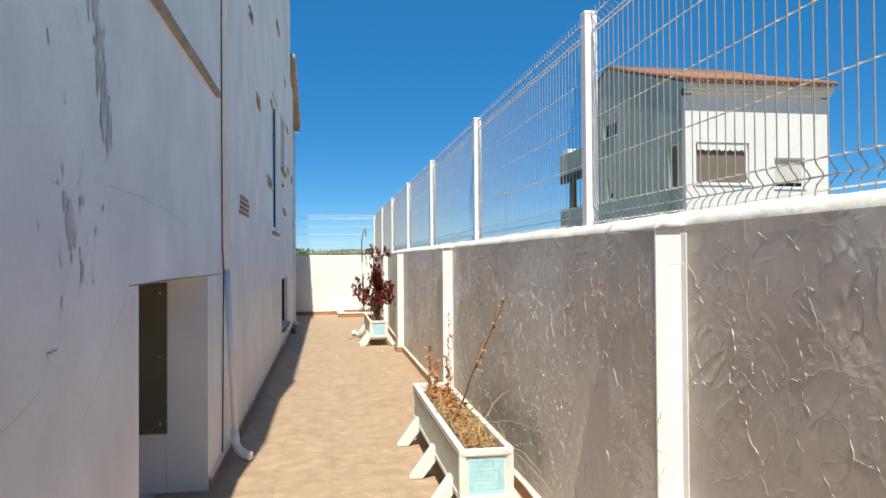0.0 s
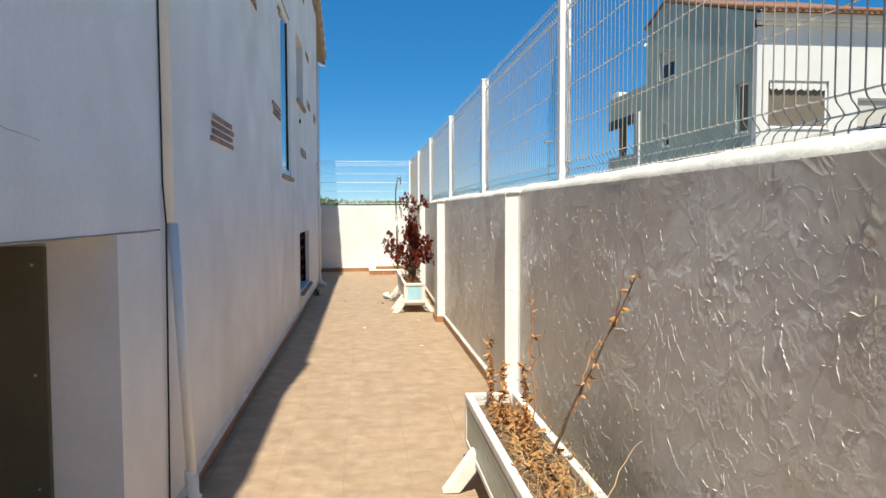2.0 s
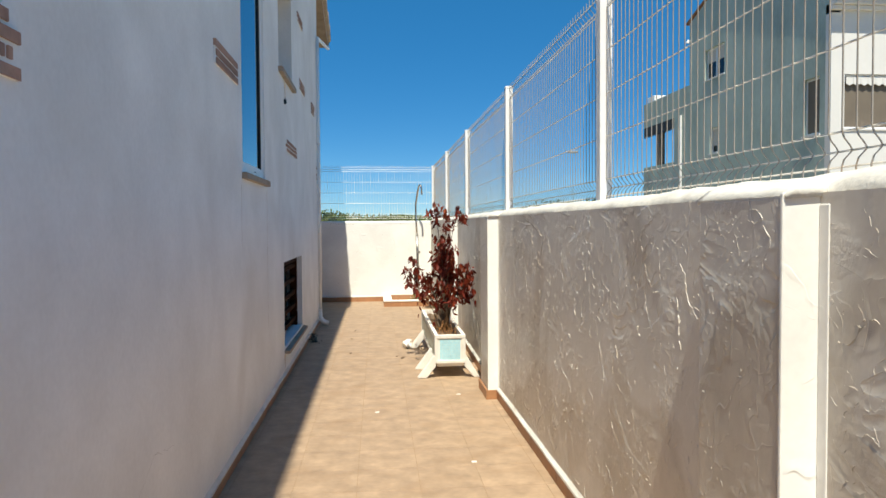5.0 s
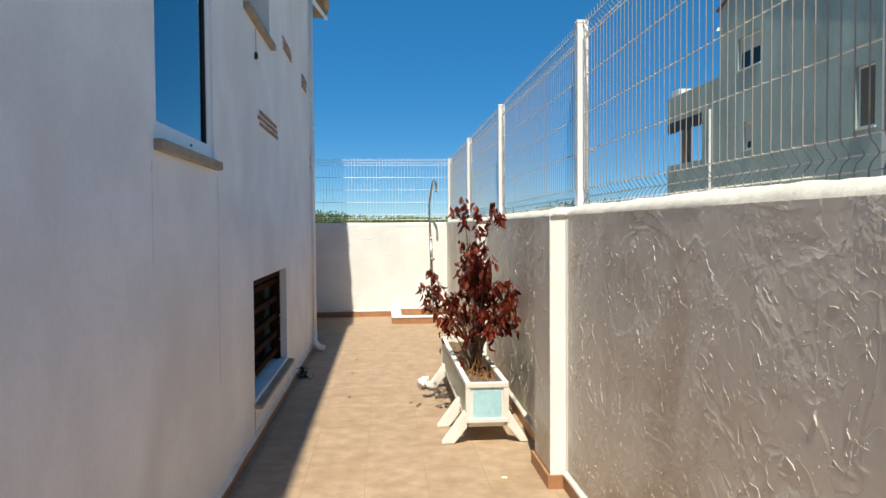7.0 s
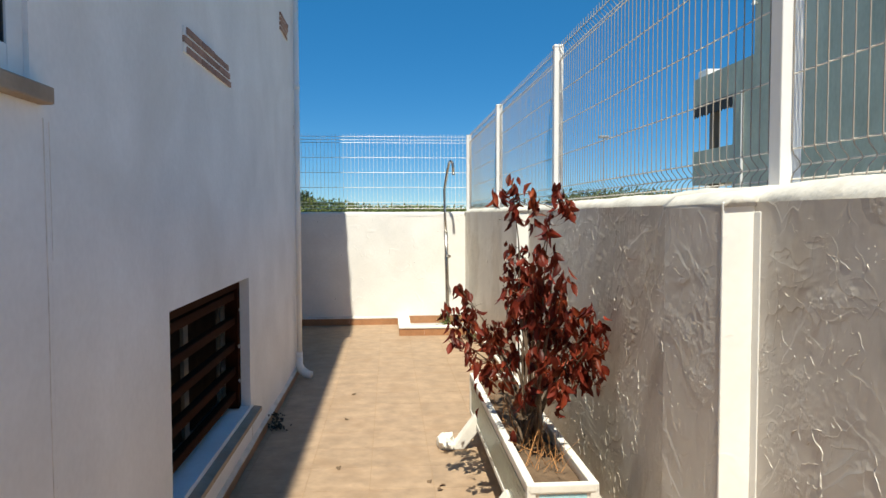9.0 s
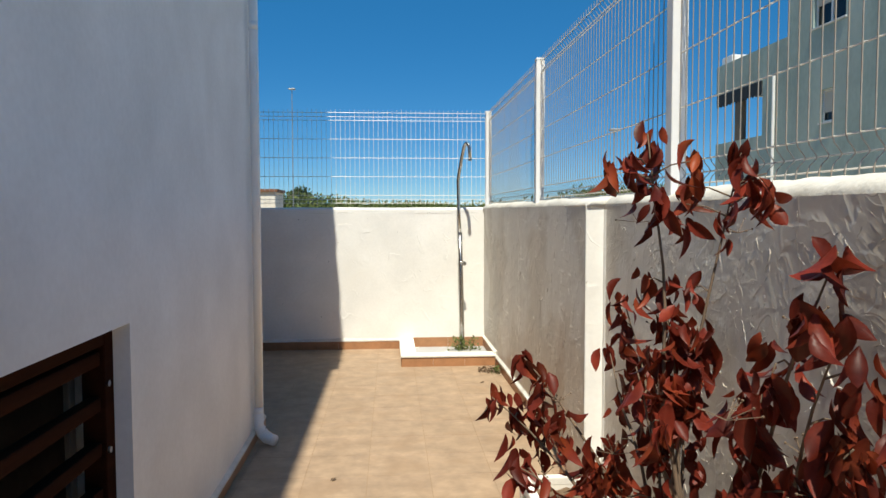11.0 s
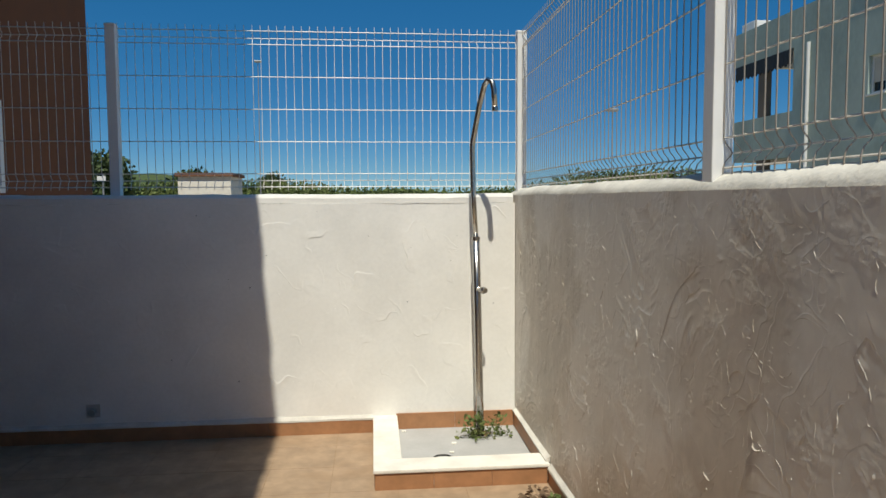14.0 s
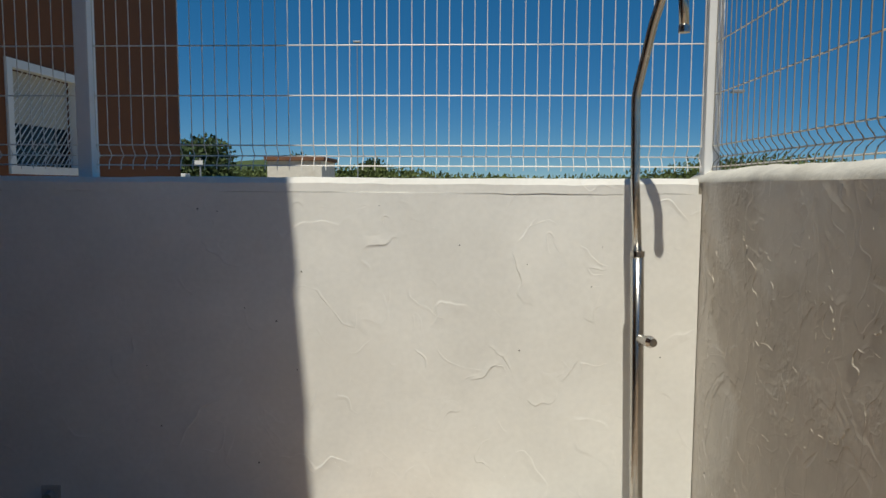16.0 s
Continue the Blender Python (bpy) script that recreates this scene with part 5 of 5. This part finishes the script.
for k in range(90):
    p = Vector((rn.uniform(0.88, 1.08), rn.uniform(11.8, 12.8), 0.36))
    tube(b, [p, p + Vector((rn.gauss(0, 0.04), rn.gauss(0, 0.05), rn.uniform(0.03, 0.16)))], [0.0018, 0.0008], 3, cap=False)
tagged(part("dead_grass", b, M_DRY, bush, "dead brown grass"), kind="stuff")


def weed(name, at, rx, ry, hz, count, seed, label, material=M_WEED, category="weed"):
    rn = random.Random(seed)
    e = thing(name, at, label, category)
    base = Vector(at)
    me = leaf_mesh("weed_leaf", 0.022, 0.007, 0.4, 0.3, material, seed)
    for k in range(10):
        tip = base + Vector((rn.gauss(0, rx * 0.6), rn.gauss(0, ry * 0.6), rn.uniform(0.4, 1.0) * hz))
        part("stem", tube_of([base + Vector((rn.gauss(0, rx * 0.25), rn.gauss(0, ry * 0.25), 0)), base.lerp(tip, 0.6) + Vector((0, 0, 0.01)), tip], [0.002, 0.0016, 0.001], 4), material, e)
    for k in range(count):
        h = rn.random() ** 1.5 * hz
        p = base + Vector((rn.gauss(0, rx * (0.75 - 0.4 * h / hz)), rn.gauss(0, ry * (0.75 - 0.4 * h / hz)), h + 0.004))
        ob = new("weed_leaf", me)
        ob.parent = e
        ob.matrix_basis = Matrix.Translation(-base) @ aim(p, (rn.gauss(0, 1), rn.gauss(0, 1), rn.gauss(0.5, 0.6)), rn.uniform(0, 6.28), rn.uniform(0.6, 1.5))
    return e


weed("weed_tuft", (1.03, 18.13, 0.014), 0.085, 0.06, 0.13, 170, 3, "green weed growing round the foot of the shower pole")
weed("weed_tuft", (1.17, 18.16, 0.014), 0.06, 0.05, 0.12, 90, 4, "green weed growing round the foot of the shower pole")
weed("weed_tuft", (1.275, 17.12, 0.0), 0.035, 0.07, 0.06, 60, 5, "small green weed growing at the foot of the wall")
# leaf litter at the basin corner, loose bits on the floor
rn = random.Random(8)
lit = thing("leaf_litter", (1.22, 17.2, 0), "heap of dry dead leaves on the tiles beside the basin", "leaf litter")
LIT = [leaf_mesh("litter_leaf", 0.035, 0.011, 0.5, 0.4, M_SOIL, 90 + k) for k in range(2)]
for k in range(70):
    ob = new("litter_leaf", LIT[k % 2])
    ob.parent = lit
    p = Vector((min(1.29, rn.gauss(1.22, 0.05)), rn.gauss(17.22, 0.07), 0.006 + rn.random() * 0.018))
    ob.matrix_basis = Matrix.Translation(-ORIGIN[lit]) @ aim(p, (rn.gauss(0, 1), rn.gauss(0, 1), rn.uniform(-0.05, 0.25)), rn.uniform(-0.5, 0.5), rn.uniform(0.6, 1.3))
for k, (x, y) in enumerate(((1.115, 16.76), (0.02, 14.64), (-0.02, 13.9), (0.55, 12.55), (0.6, 12.62), (0.52, 12.7), (0.0, 12.95))):
    b = bmesh.new()
    b.from_mesh(LIT[k % 2])
    bmesh.ops.transform(b, matrix=aim((x, y, 0.006), (rn.gauss(0, 1), rn.gauss(0, 1), 0.05), 0.2, 1.3), verts=b.verts)
    solo("fallen_leaf", b, M_SOIL, "single dry brown leaf lying on the tiles", "leaf", kind="", group="fallen leaves")
for x, y in ((0.98, 10.9), (0.88, 9.2), (0.3, 10.4)):
    solo("paper_scrap", boxes((x - 0.016, x + 0.016, y - 0.01, y + 0.012, 0.0005, 0.007), bevel=0.002), M_PLASTER, "tiny white scrap lying on the tiles", "scrap", kind="", group="white scraps")
bl = weed("dead_weed", (-0.475, 13.74, 0.0), 0.045, 0.06, 0.10, 80, 12, "blackened dead weed at the foot of the house wall", M_BLACK)

# ---- neighbour's house ----
nb = thing("neighbour_house", (15.6, 28.0, -0.25), "two-storey white house with a terracotta tile roof", "house")
NX, NY, NXR, NYB = 12.8, 23.63, 18.45, 32.55
bm = pierced_wall("y", NY, NY + 0.25, NX, NXR, -0.25, 7.45, [(13.2, 15.27, 4.02, 5.52), (16.28, 17.5, 3.9, 5.0)])
wf = part("front_wall", bm, M_NB, nb)
bm = pierced_wall("x", NX, NX + 0.25, NY + 0.252, NYB, -0.25, 7.2, [(29.68, 31.2, 6.84, 7.96), (30.16, 30.78, 4.03, 4.98), (24.12, 24.9, 3.95, 5.58)])
ws = part("side_wall", bm, M_NBSIDE, nb, "weathered side wall, its shade put into the grey")
# upper gable follows the roof
RS = (10.0 - 7.72) / (30.62 - NY)


def roofz(y):
    return 7.66 + RS * (y - NY) if y < 30.7 else 7.66 + RS * (30.7 - NY) - RS * (y - 30.7)


def gable(x0, x1):
    g = bmesh.new()
    for a, c, cut in ((NY, 29.68, None), (29.68, 31.2, (6.84, 7.96)), (31.2, NYB, None)):
        if cut:
            prism(g, [(a, cut[1]), (c, cut[1]), (c, roofz(c)), (30.7, roofz(30.7)), (a, roofz(a))], "x", x0, x1)
            continue
        prism(g, [(a, 7.2), (c, 7.2), (c, roofz(c)), (a, roofz(a))], "x", x0, x1)
    return g


part("gable", gable(NX, NX + 0.25), M_NBSIDE, nb, "weathered gable, its shade put into the grey")
part("gable", gable(NXR - 0.25, NXR), M_NB, nb)
part("far_wall", boxes((NXR - 0.25, NXR, NY + 0.252, NYB, -0.25, 7.2), (NX + 0.252, NXR - 0.252, NYB - 0.25, NYB, -0.25, 9.0)), M_NB, nb)
part("upper_floor", boxes((NX + 0.252, NXR - 0.252, NY + 0.252, NYB - 0.252, 3.2, 3.4)), M_NB, nb)
part("cornice", boxes((NX - 0.05, NXR + 0.08, NY - 0.28, NY - 0.002, 7.36, 7.60), (NX - 0.05, NXR + 0.05, NY - 0.16, NY - 0.003, 7.24, 7.358), bevel=0.03), M_NB, nb, "stepped white cornice")
rf = bmesh.new()
prism(rf, [(NY - 0.47, 7.56), (30.7, roofz(30.7) + 0.02), (NYB + 0.2, roofz(NYB) + 0.0), (NYB + 0.2, roofz(NYB) + 0.08), (30.7, roofz(30.7) + 0.10), (NY - 0.47, 7.64)], "x", NX - 0.06, NXR + 0.1)
roof = part("roof", rf, M_ROOF, nb, "terracotta tile roof")
n = 26
for i in range(n):
    x = NX + (NXR + 0.1 - NX) * (i + 0.5) / n
    t = bmesh.new()
    tube(t, [(x, NY - 0.50, 7.655), (x, 27.0, roofz(27.0) + 0.09), (x, 30.7, roofz(30.7) + 0.12)], 0.075, 8)
    part("roof_tile", t, M_ROOF, roof, smooth=True)
part("verge", boxes((NX - 0.08, NX - 0.062, NY - 0.3, NY - 0.29, 7.6, 7.66)), M_NB, roof)


def nb_window(axis, face, u0, u1, z0, z1, kind_):
    p = part("window", boxes((face + 0.10, face + 0.16, u0 + 0.001, u0 + 0.06, z0 + 0.001, z1 - 0.001), (face + 0.10, face + 0.16, u1 - 0.06, u1 - 0.001, z0 + 0.001, z1 - 0.001), (face + 0.10, face + 0.16, u0 + 0.061, u1 - 0.061, z0 + 0.001, z0 + 0.06),
                             (face + 0.10, face + 0.16, u0 + 0.061, u1 - 0.061, z1 - 0.06, z1 - 0.001)) if axis == "x" else
             boxes((u0 + 0.001, u0 + 0.06, face + 0.10, face + 0.16, z0 + 0.001, z1 - 0.001), (u1 - 0.06, u1 - 0.001, face + 0.10, face + 0.16, z0 + 0.001, z1 - 0.001), (u0 + 0.061, u1 - 0.061, face + 0.10, face + 0.16, z0 + 0.001, z0 + 0.06),
                   (u0 + 0.061, u1 - 0.061, face + 0.10, face + 0.16, z1 - 0.06, z1 - 0.001)), M_ALU, nb, "white framed window")
    split = z0 + (z1 - z0) * {"half": 0.55, "low": 0.3, "blind": 0.18, "open": 1.0, "taupe": 0.0}[kind_]

    def slab(za, zb, d0, d1, material, name, label=""):
        r = (face + d0, face + d1, u0 + 0.062, u1 - 0.062, za, zb) if axis == "x" else (u0 + 0.062, u1 - 0.062, face + d0, face + d1, za, zb)
        part(name, boxes(r), material, p, label)
    if split > z0 + 0.07:
        slab(z0 + 0.062, min(split, z1 - 0.062), 0.135, 0.145, M_DARKGLASS, "pane", "dark glass pane")
    if split < z1 - 0.07:
        # Cream is a blind; taupe is an added slab for the dim room.
        slab(max(split, z0 + 0.062) + 0.002, z1 - 0.062, 0.115, 0.13, M_TAUPE if kind_ == "taupe" else M_SHUTTER, "roller_blind", "lowered blind, taupe where it stands for the dim room")
    r = (face - 0.04, face + 0.10, u0 - 0.04, u1 + 0.04, z0 - 0.05, z0 - 0.002) if axis == "x" else (u0 - 0.04, u1 + 0.04, face - 0.04, face + 0.10, z0 - 0.05, z0 - 0.002)
    part("sill", boxes(r), M_NB, p)


nb_window("x", NX, 29.68, 31.2, 6.84, 7.96, "half")
nb_window("x", NX, 30.16, 30.78, 4.03, 4.98, "low")
nb_window("x", NX, 24.12, 24.9, 3.95, 5.58, "taupe")
nb_window("y", NY, 13.2, 15.27, 4.02, 5.52, "taupe")
nb_window("y", NY, 16.28, 17.5, 3.9, 5.0, "blind")
part("window_mullion", boxes((NX + 0.09, NX + 0.165, 30.40, 30.48, 6.9, 7.9)), M_ALU, nb)
for i in range(9):
    u = 13.27 + i * 0.215
    vb = bmesh.new()
    prism(vb, [(u, 5.44), (u + 0.21, 5.44), (u + 0.21, 5.27), (u + 0.105, 5.21), (u, 5.27)], "y", NY + 0.03, NY + 0.06)
    part("awning_flap", vb, M_NB, nb, "white scalloped awning flap")
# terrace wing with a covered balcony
part("wing_wall", boxes((NX, NX + 0.25, NYB + 0.002, 34.0, -0.25, 6.95), (NX, NX + 0.25, 34.0, 37.4, 5.86, 6.95), (NX, NX + 0.25, 34.0, 37.4, 2.66, 4.02)), M_NBSIDE, nb, "weathered terrace wall, its shade put into the grey")
part("wing_end", boxes((NX + 0.252, 16.0, 37.15, 37.4, 2.66, 4.02), (NX + 0.252, 16.0, 37.15, 37.4, 5.86, 6.95)), M_NB, nb)
part("balcony_floor", boxes((NX + 0.252, 16.0, 34.0, 37.148, 2.7, 2.9)), M_NB, nb)
part("wing_roof", boxes((NX + 0.252, 16.0, NYB + 0.002, 37.148, 6.3, 6.5)), M_NB, nb)
# Column and post are toned taupe: the balcony's shade sits in their colour.
part("column", boxes((NX + 0.02, NX + 0.27, 35.6, 35.95, 4.02, 5.86)), M_TAUPE, nb, "balcony column, its shade put into the taupe colour")
part("ground_post", boxes((NX + 0.02, NX + 0.3, 35.6, 35.95, -0.25, 2.66)), M_TAUPE, nb)
for i in range(14):
    aw = bmesh.new()
    y = 34.05 + i * 0.235
    prism(aw, [(y, 5.85), (y + 0.225, 5.85), (y + 0.225, 5.44), (y + 0.11, 5.36), (y, 5.44)], "x", NX - 0.02, NX + 0.0)
    part("awning_flap", aw, M_BLACK, nb, "dark rounded awning flap")
part("corner_pipe", tube_of([(NX - 0.06, 33.2, -0.2), (NX - 0.06, 33.2, 5.85)], 0.05, 8), M_PVC, nb, "white drainpipe")
part("roof_box", boxes((NX + 0.1, NX + 0.9, 36.4, 37.2, 6.96, 7.25), bevel=0.03), M_ALU, nb)
part("lamp", tube_of([(NX - 0.02, 32.4, 8.62), (NX - 0.16, 32.3, 8.66), (NX - 0.2, 32.3, 8.55)], [0.03, 0.03, 0.07], 8), M_ALU, nb, "small wall lamp")

# ---- brown building beyond the end wall ----
bb = thing("brown_building", (-9.0, 25.0, -0.25), "tall terracotta-painted building with a grilled window", "building")
part("wall", pierced_wall("x", -6.0, -6.3, 19.2, 31.0, -0.25, 9.0, [(25.28, 26.95, 1.72, 3.12)]), M_BROWN, bb)
part("end_wall", boxes((-12.0, -6.302, 30.7, 31.0, -0.25, 9.0), (-12.0, -6.302, 19.2, 19.5, -0.25, 9.0)), M_BROWN, bb)
part("roof", boxes((-12.0, -6.3, 19.5, 30.7, 8.8, 9.0)), M_BROWN, bb)
wn_ = part("window", boxes((-6.1, -5.96, 25.20, 25.32, 1.62, 3.22), (-6.1, -5.96, 26.91, 27.03, 1.62, 3.22), (-6.1, -5.96, 25.321, 26.909, 1.62, 1.74), (-6.1, -5.96, 25.321, 26.909, 3.10, 3.22)), M_SIGNWHITE, bb, "white window surround")
part("pane", boxes((-6.16, -6.14, 25.33, 26.9, 1.75, 2.35)), M_DARKGLASS, wn_, "dark glass pane")
part("roller_blind", boxes((-6.16, -6.14, 25.33, 26.9, 2.352, 3.09)), M_SHUTTER, wn_, "lowered pale roller blind")
for k in range(-8, 16):
    y0g, z0g = 25.33 + k * 0.12, 1.75
    a, c = (y0g, 1.75), (y0g + 1.34, 3.09)
    t0, t1 = max(0, (25.33 - a[0]) / 1.34), min(1, (26.9 - a[0]) / 1.34)
    if t1 > t0:
        p0, p1 = (-6.07, a[0] + 1.34 * t0, 1.75 + 1.34 * t0), (-6.07, a[0] + 1.34 * t1, 1.75 + 1.34 * t1)
        part("grille_bar", tube_of([p0, p1], 0.009, 4), M_SIGNWHITE, wn_)

# ---- distance ----
hut = thing("small_hut", (-3.6, 32.2, -0.25), "small cream utility hut with a red tile roof", "hut")
part("wall", boxes((-4.22, -2.98, 31.5, 33.0, -0.25, 2.04)), M_PLASTER, hut)
part("roof", boxes((-4.28, -2.92, 31.44, 33.06, 2.042, 2.13), bevel=0.01), M_ROOF, hut, "red tile roof")
lp = thing("street_lamp", (-3.92, 42.2, -0.25), "tall thin galvanised street lamp", "street lamp")
part("pole", tube_of([(-3.92, 42.2, -0.25), (-3.92, 42.2, 6.75)], [0.026, 0.016], 8), M_GALV, lp)
part("head", boxes((-4.06, -3.78, 42.1, 42.3, 6.76, 6.82), bevel=0.02), M_GALV, lp)
lp2 = thing("street_lamp", (13.5, 52.0, -0.25), "tall thin galvanised street lamp", "street lamp")
part("pole", tube_of([(13.5, 52.0, -0.25), (13.5, 52.0, 6.2)], [0.03, 0.02], 8), M_GALV, lp2)
part("head", boxes((13.2, 13.8, 51.8, 52.2, 6.2, 6.34), bevel=0.03), M_GALV, lp2)
sg = thing("road_sign", (-8.3, 38.0, -0.25), "small pale road sign plate on a thin grey post", "road sign")
part("post", tube_of([(-8.3, 38.03, -0.25), (-8.3, 38.03, 2.35)], 0.03, 8), M_GALV, sg)
part("plate", boxes((-8.47, -8.2, 37.98, 37.998, 2.10, 2.27), bevel=0.004), M_SIGNWHITE, sg)
cbx = thing("roadside_cabinet", (-9.0, 38.0, -0.25), "white roadside service cabinet", "cabinet")
part("body", boxes((-9.35, -8.7, 37.8, 38.2, -0.25, 1.85), bevel=0.02), M_SIGNWHITE, cbx)


def clump_mesh(name, count, rx, ry, rz_, size, material, seed, upright=0.0):
    """A crown of many small leaf blades in an uneven volume."""
    rn = random.Random(seed)
    verts, faces = [], []
    for _ in range(count):
        u = Vector((rn.gauss(0, 1), rn.gauss(0, 1), rn.gauss(0, 1))).normalized() * rn.random() ** 0.45
        lump = 1 + 0.35 * noise.noise(u * 2.2 + Vector((seed, 0, 0)))
        p = Vector((u.x * rx, u.y * ry, u.z * rz_)) * lump
        d = Vector((rn.gauss(0, 1), rn.gauss(0, 1), rn.gauss(0, 1) + upright)).normalized()
        s = d.orthogonal().normalized()
        s = (Matrix.Rotation(rn.uniform(0, 6.28), 3, d) @ s) * size * 0.35
        L = d * size * rn.uniform(0.6, 1.3)
        o = len(verts)
        verts += [p - s * 0.4, p + L * 0.5 - s, p + L, p + L * 0.5 + s]
        faces.append((o, o + 1, o + 2, o + 3))
    me = bpy.data.meshes.new(name)
    me.from_pydata([tuple(v) for v in verts], [], faces)
    me.materials.append(material)
    return me


def tree(x, y, h, r, seed):
    e = thing("tree", (x, y, -0.25), "rounded green tree beyond the yard wall", "tree")
    tr_ = bmesh.new()
    tube(tr_, [(x, y, -0.25), (x + 0.05, y, h * 0.35), (x, y + 0.05, h * 0.75)], [0.16, 0.12, 0.05], 8)
    for k in range(5):
        a = k * 1.256
        tube(tr_, [(x, y, h * 0.35), (x + math.cos(a) * r * 0.4, y + math.sin(a) * r * 0.4, h * 0.6), (x + math.cos(a) * r * 0.7, y + math.sin(a) * r * 0.7, h * 0.75)], [0.07, 0.05, 0.02], 6)
    part("trunk", tr_, M_BARK, e)
    ob = new("crown", clump_mesh("crown", 6000, r, r, h * 0.42, 0.2, M_TREE, seed))
    ob.parent = e
    ob.location = (0, 0, h * 0.62 + 0.25)
    tagged(ob, kind="stuff")


tree(-10.9, 45.0, 3.35, 1.35, 2)
tree(-8.9, 52.0, 2.9, 1.5, 3)
tree(-5.6, 58.0, 2.9, 1.0, 5)
REED = clump_mesh("reeds", 3000, 2.6, 0.9, 1.25, 0.17, M_REED, 7, upright=0.8)
me_all = bmesh.new()
rn = random.Random(14)
for k in range(90):
    i0 = len(me_all.verts)
    me_all.from_mesh(REED)
    me_all.verts.ensure_lookup_table()
    x = -24 + k * 0.79
    y = 50 + 6 * noise.noise(Vector((x * 0.1, 0, 0)))
    top = 2.13 + 0.2 * noise.noise(Vector((x * 0.35, 4, 0))) + (0.25 if 8.5 < x < 11 else 0.85 if 11 < x < 15 else 0) + (0.3 if x < -2 else 0)
    bmesh.ops.transform(me_all, matrix=Matrix.Translation((x, y, top - 1.35)) @ Matrix.Rotation(rn.uniform(-0.2, 0.2), 4, 'Z'), verts=me_all.verts[i0:])
reeds = new("reed_bed", bpy.data.meshes.new("reed_bed"))
me_all.to_mesh(reeds.data)
me_all.free()
reeds.data.materials.append(M_REED)
tagged(reeds, "long bed of tall green reeds in the distance", "reeds", kind="stuff")
hill = bmesh.new()
pr = [hill.verts.new((x, 620 + 20 * math.sin(x * 0.01), -0.3)) for x in range(-500, 501, 20)]
pt_ = [hill.verts.new((x, 640 + 20 * math.sin(x * 0.01), max(0.0, 9 + 14 * math.exp(-((x + 190) / 70) ** 2) + 4 * noise.noise(Vector((x * 0.02, 0, 0)))))) for x in range(-500, 501, 20)]
for i in range(len(pr) - 1):
    hill.faces.new((pr[i], pr[i + 1], pt_[i + 1], pt_[i]))
solo("backdrop_hill", hill, M_TREE, "low green hill on the horizon", "hill")

# stub of an overflow pipe low in the end wall
st_ = thing("overflow_outlet", (-1.29, BY, 0.19), "short grey overflow pipe stub low in the end wall", "pipe")
part("pipe", tube_of([(-1.29, BY + 0.01, 0.195), (-1.29, BY - 0.035, 0.19)], 0.022, 10), M_GALV, st_)
part("flange", boxes((-1.33, -1.25, BY - 0.006, BY + 0.001, 0.155, 0.235), bevel=0.002), M_CHIP, st_)

# ---- floor tiles ----
floor = bpy.data.objects["floor"]
tile_me = bpy.data.meshes.new("tile")
g_, h_ = (PITCH - 0.003) / 2, 0.0035
vs, fs = [], []
for z, s in ((-h_, g_), (-0.0005, g_), (0.0, g_ - 0.0008)):
    vs += [(-s, -s, z), (s, -s, z), (s, s, z), (-s, s, z)]
for r in (0, 4):
    for k in range(4):
        fs.append((r + k, r + (k + 1) % 4, r + 4 + (k + 1) % 4, r + 4 + k))
fs.append((8, 9, 10, 11))
tile_me.from_pydata(vs, [], fs)
tile_me.materials.append(M_TILE)
XJ, YJ = 0.19 - PITCH * 3, 17.43 - PITCH * 62
cells = []
for i in range(-11, 7):
    for j in range(0, 66):
        cx, cy = XJ + (i + 0.5) * PITCH, YJ + (j + 0.5) * PITCH
        if cx - g_ > 1.34 or cy - g_ > BY or cy < -3.9 or cx < -4.7:
            continue
        if cx + g_ < HX - 0.30 and cy + g_ < HOUSE_END:
            continue
        cells.append((cx, cy))
near = [c for c in cells if c[0] > -0.75 and 1.0 < c[1] < BY]
near = set(near[:300]) if len(near) <= 300 else set(sorted(near, key=lambda c: -c[1])[:300])
rest_v, rest_f = [], []
o_ = ORIGIN[floor]
for cx, cy in cells:
    if (cx, cy) in near:
        ob = new("tile", tile_me)
        ob.parent = floor
        ob.location = (cx - o_.x, cy - o_.y, -o_.z)
    else:
        k = len(rest_v)
        rest_v += [(v[0] + cx - o_.x, v[1] + cy - o_.y, v[2] - o_.z) for v in vs]
        rest_f += [tuple(q + k for q in f) for f in fs]
rest_me = bpy.data.meshes.new("tile_field")
rest_me.from_pydata(rest_v, [], rest_f)
rest_me.materials.append(M_TILE)
rest = new("tile_field", rest_me)
rest.parent = floor
tagged(rest, kind="stuff")
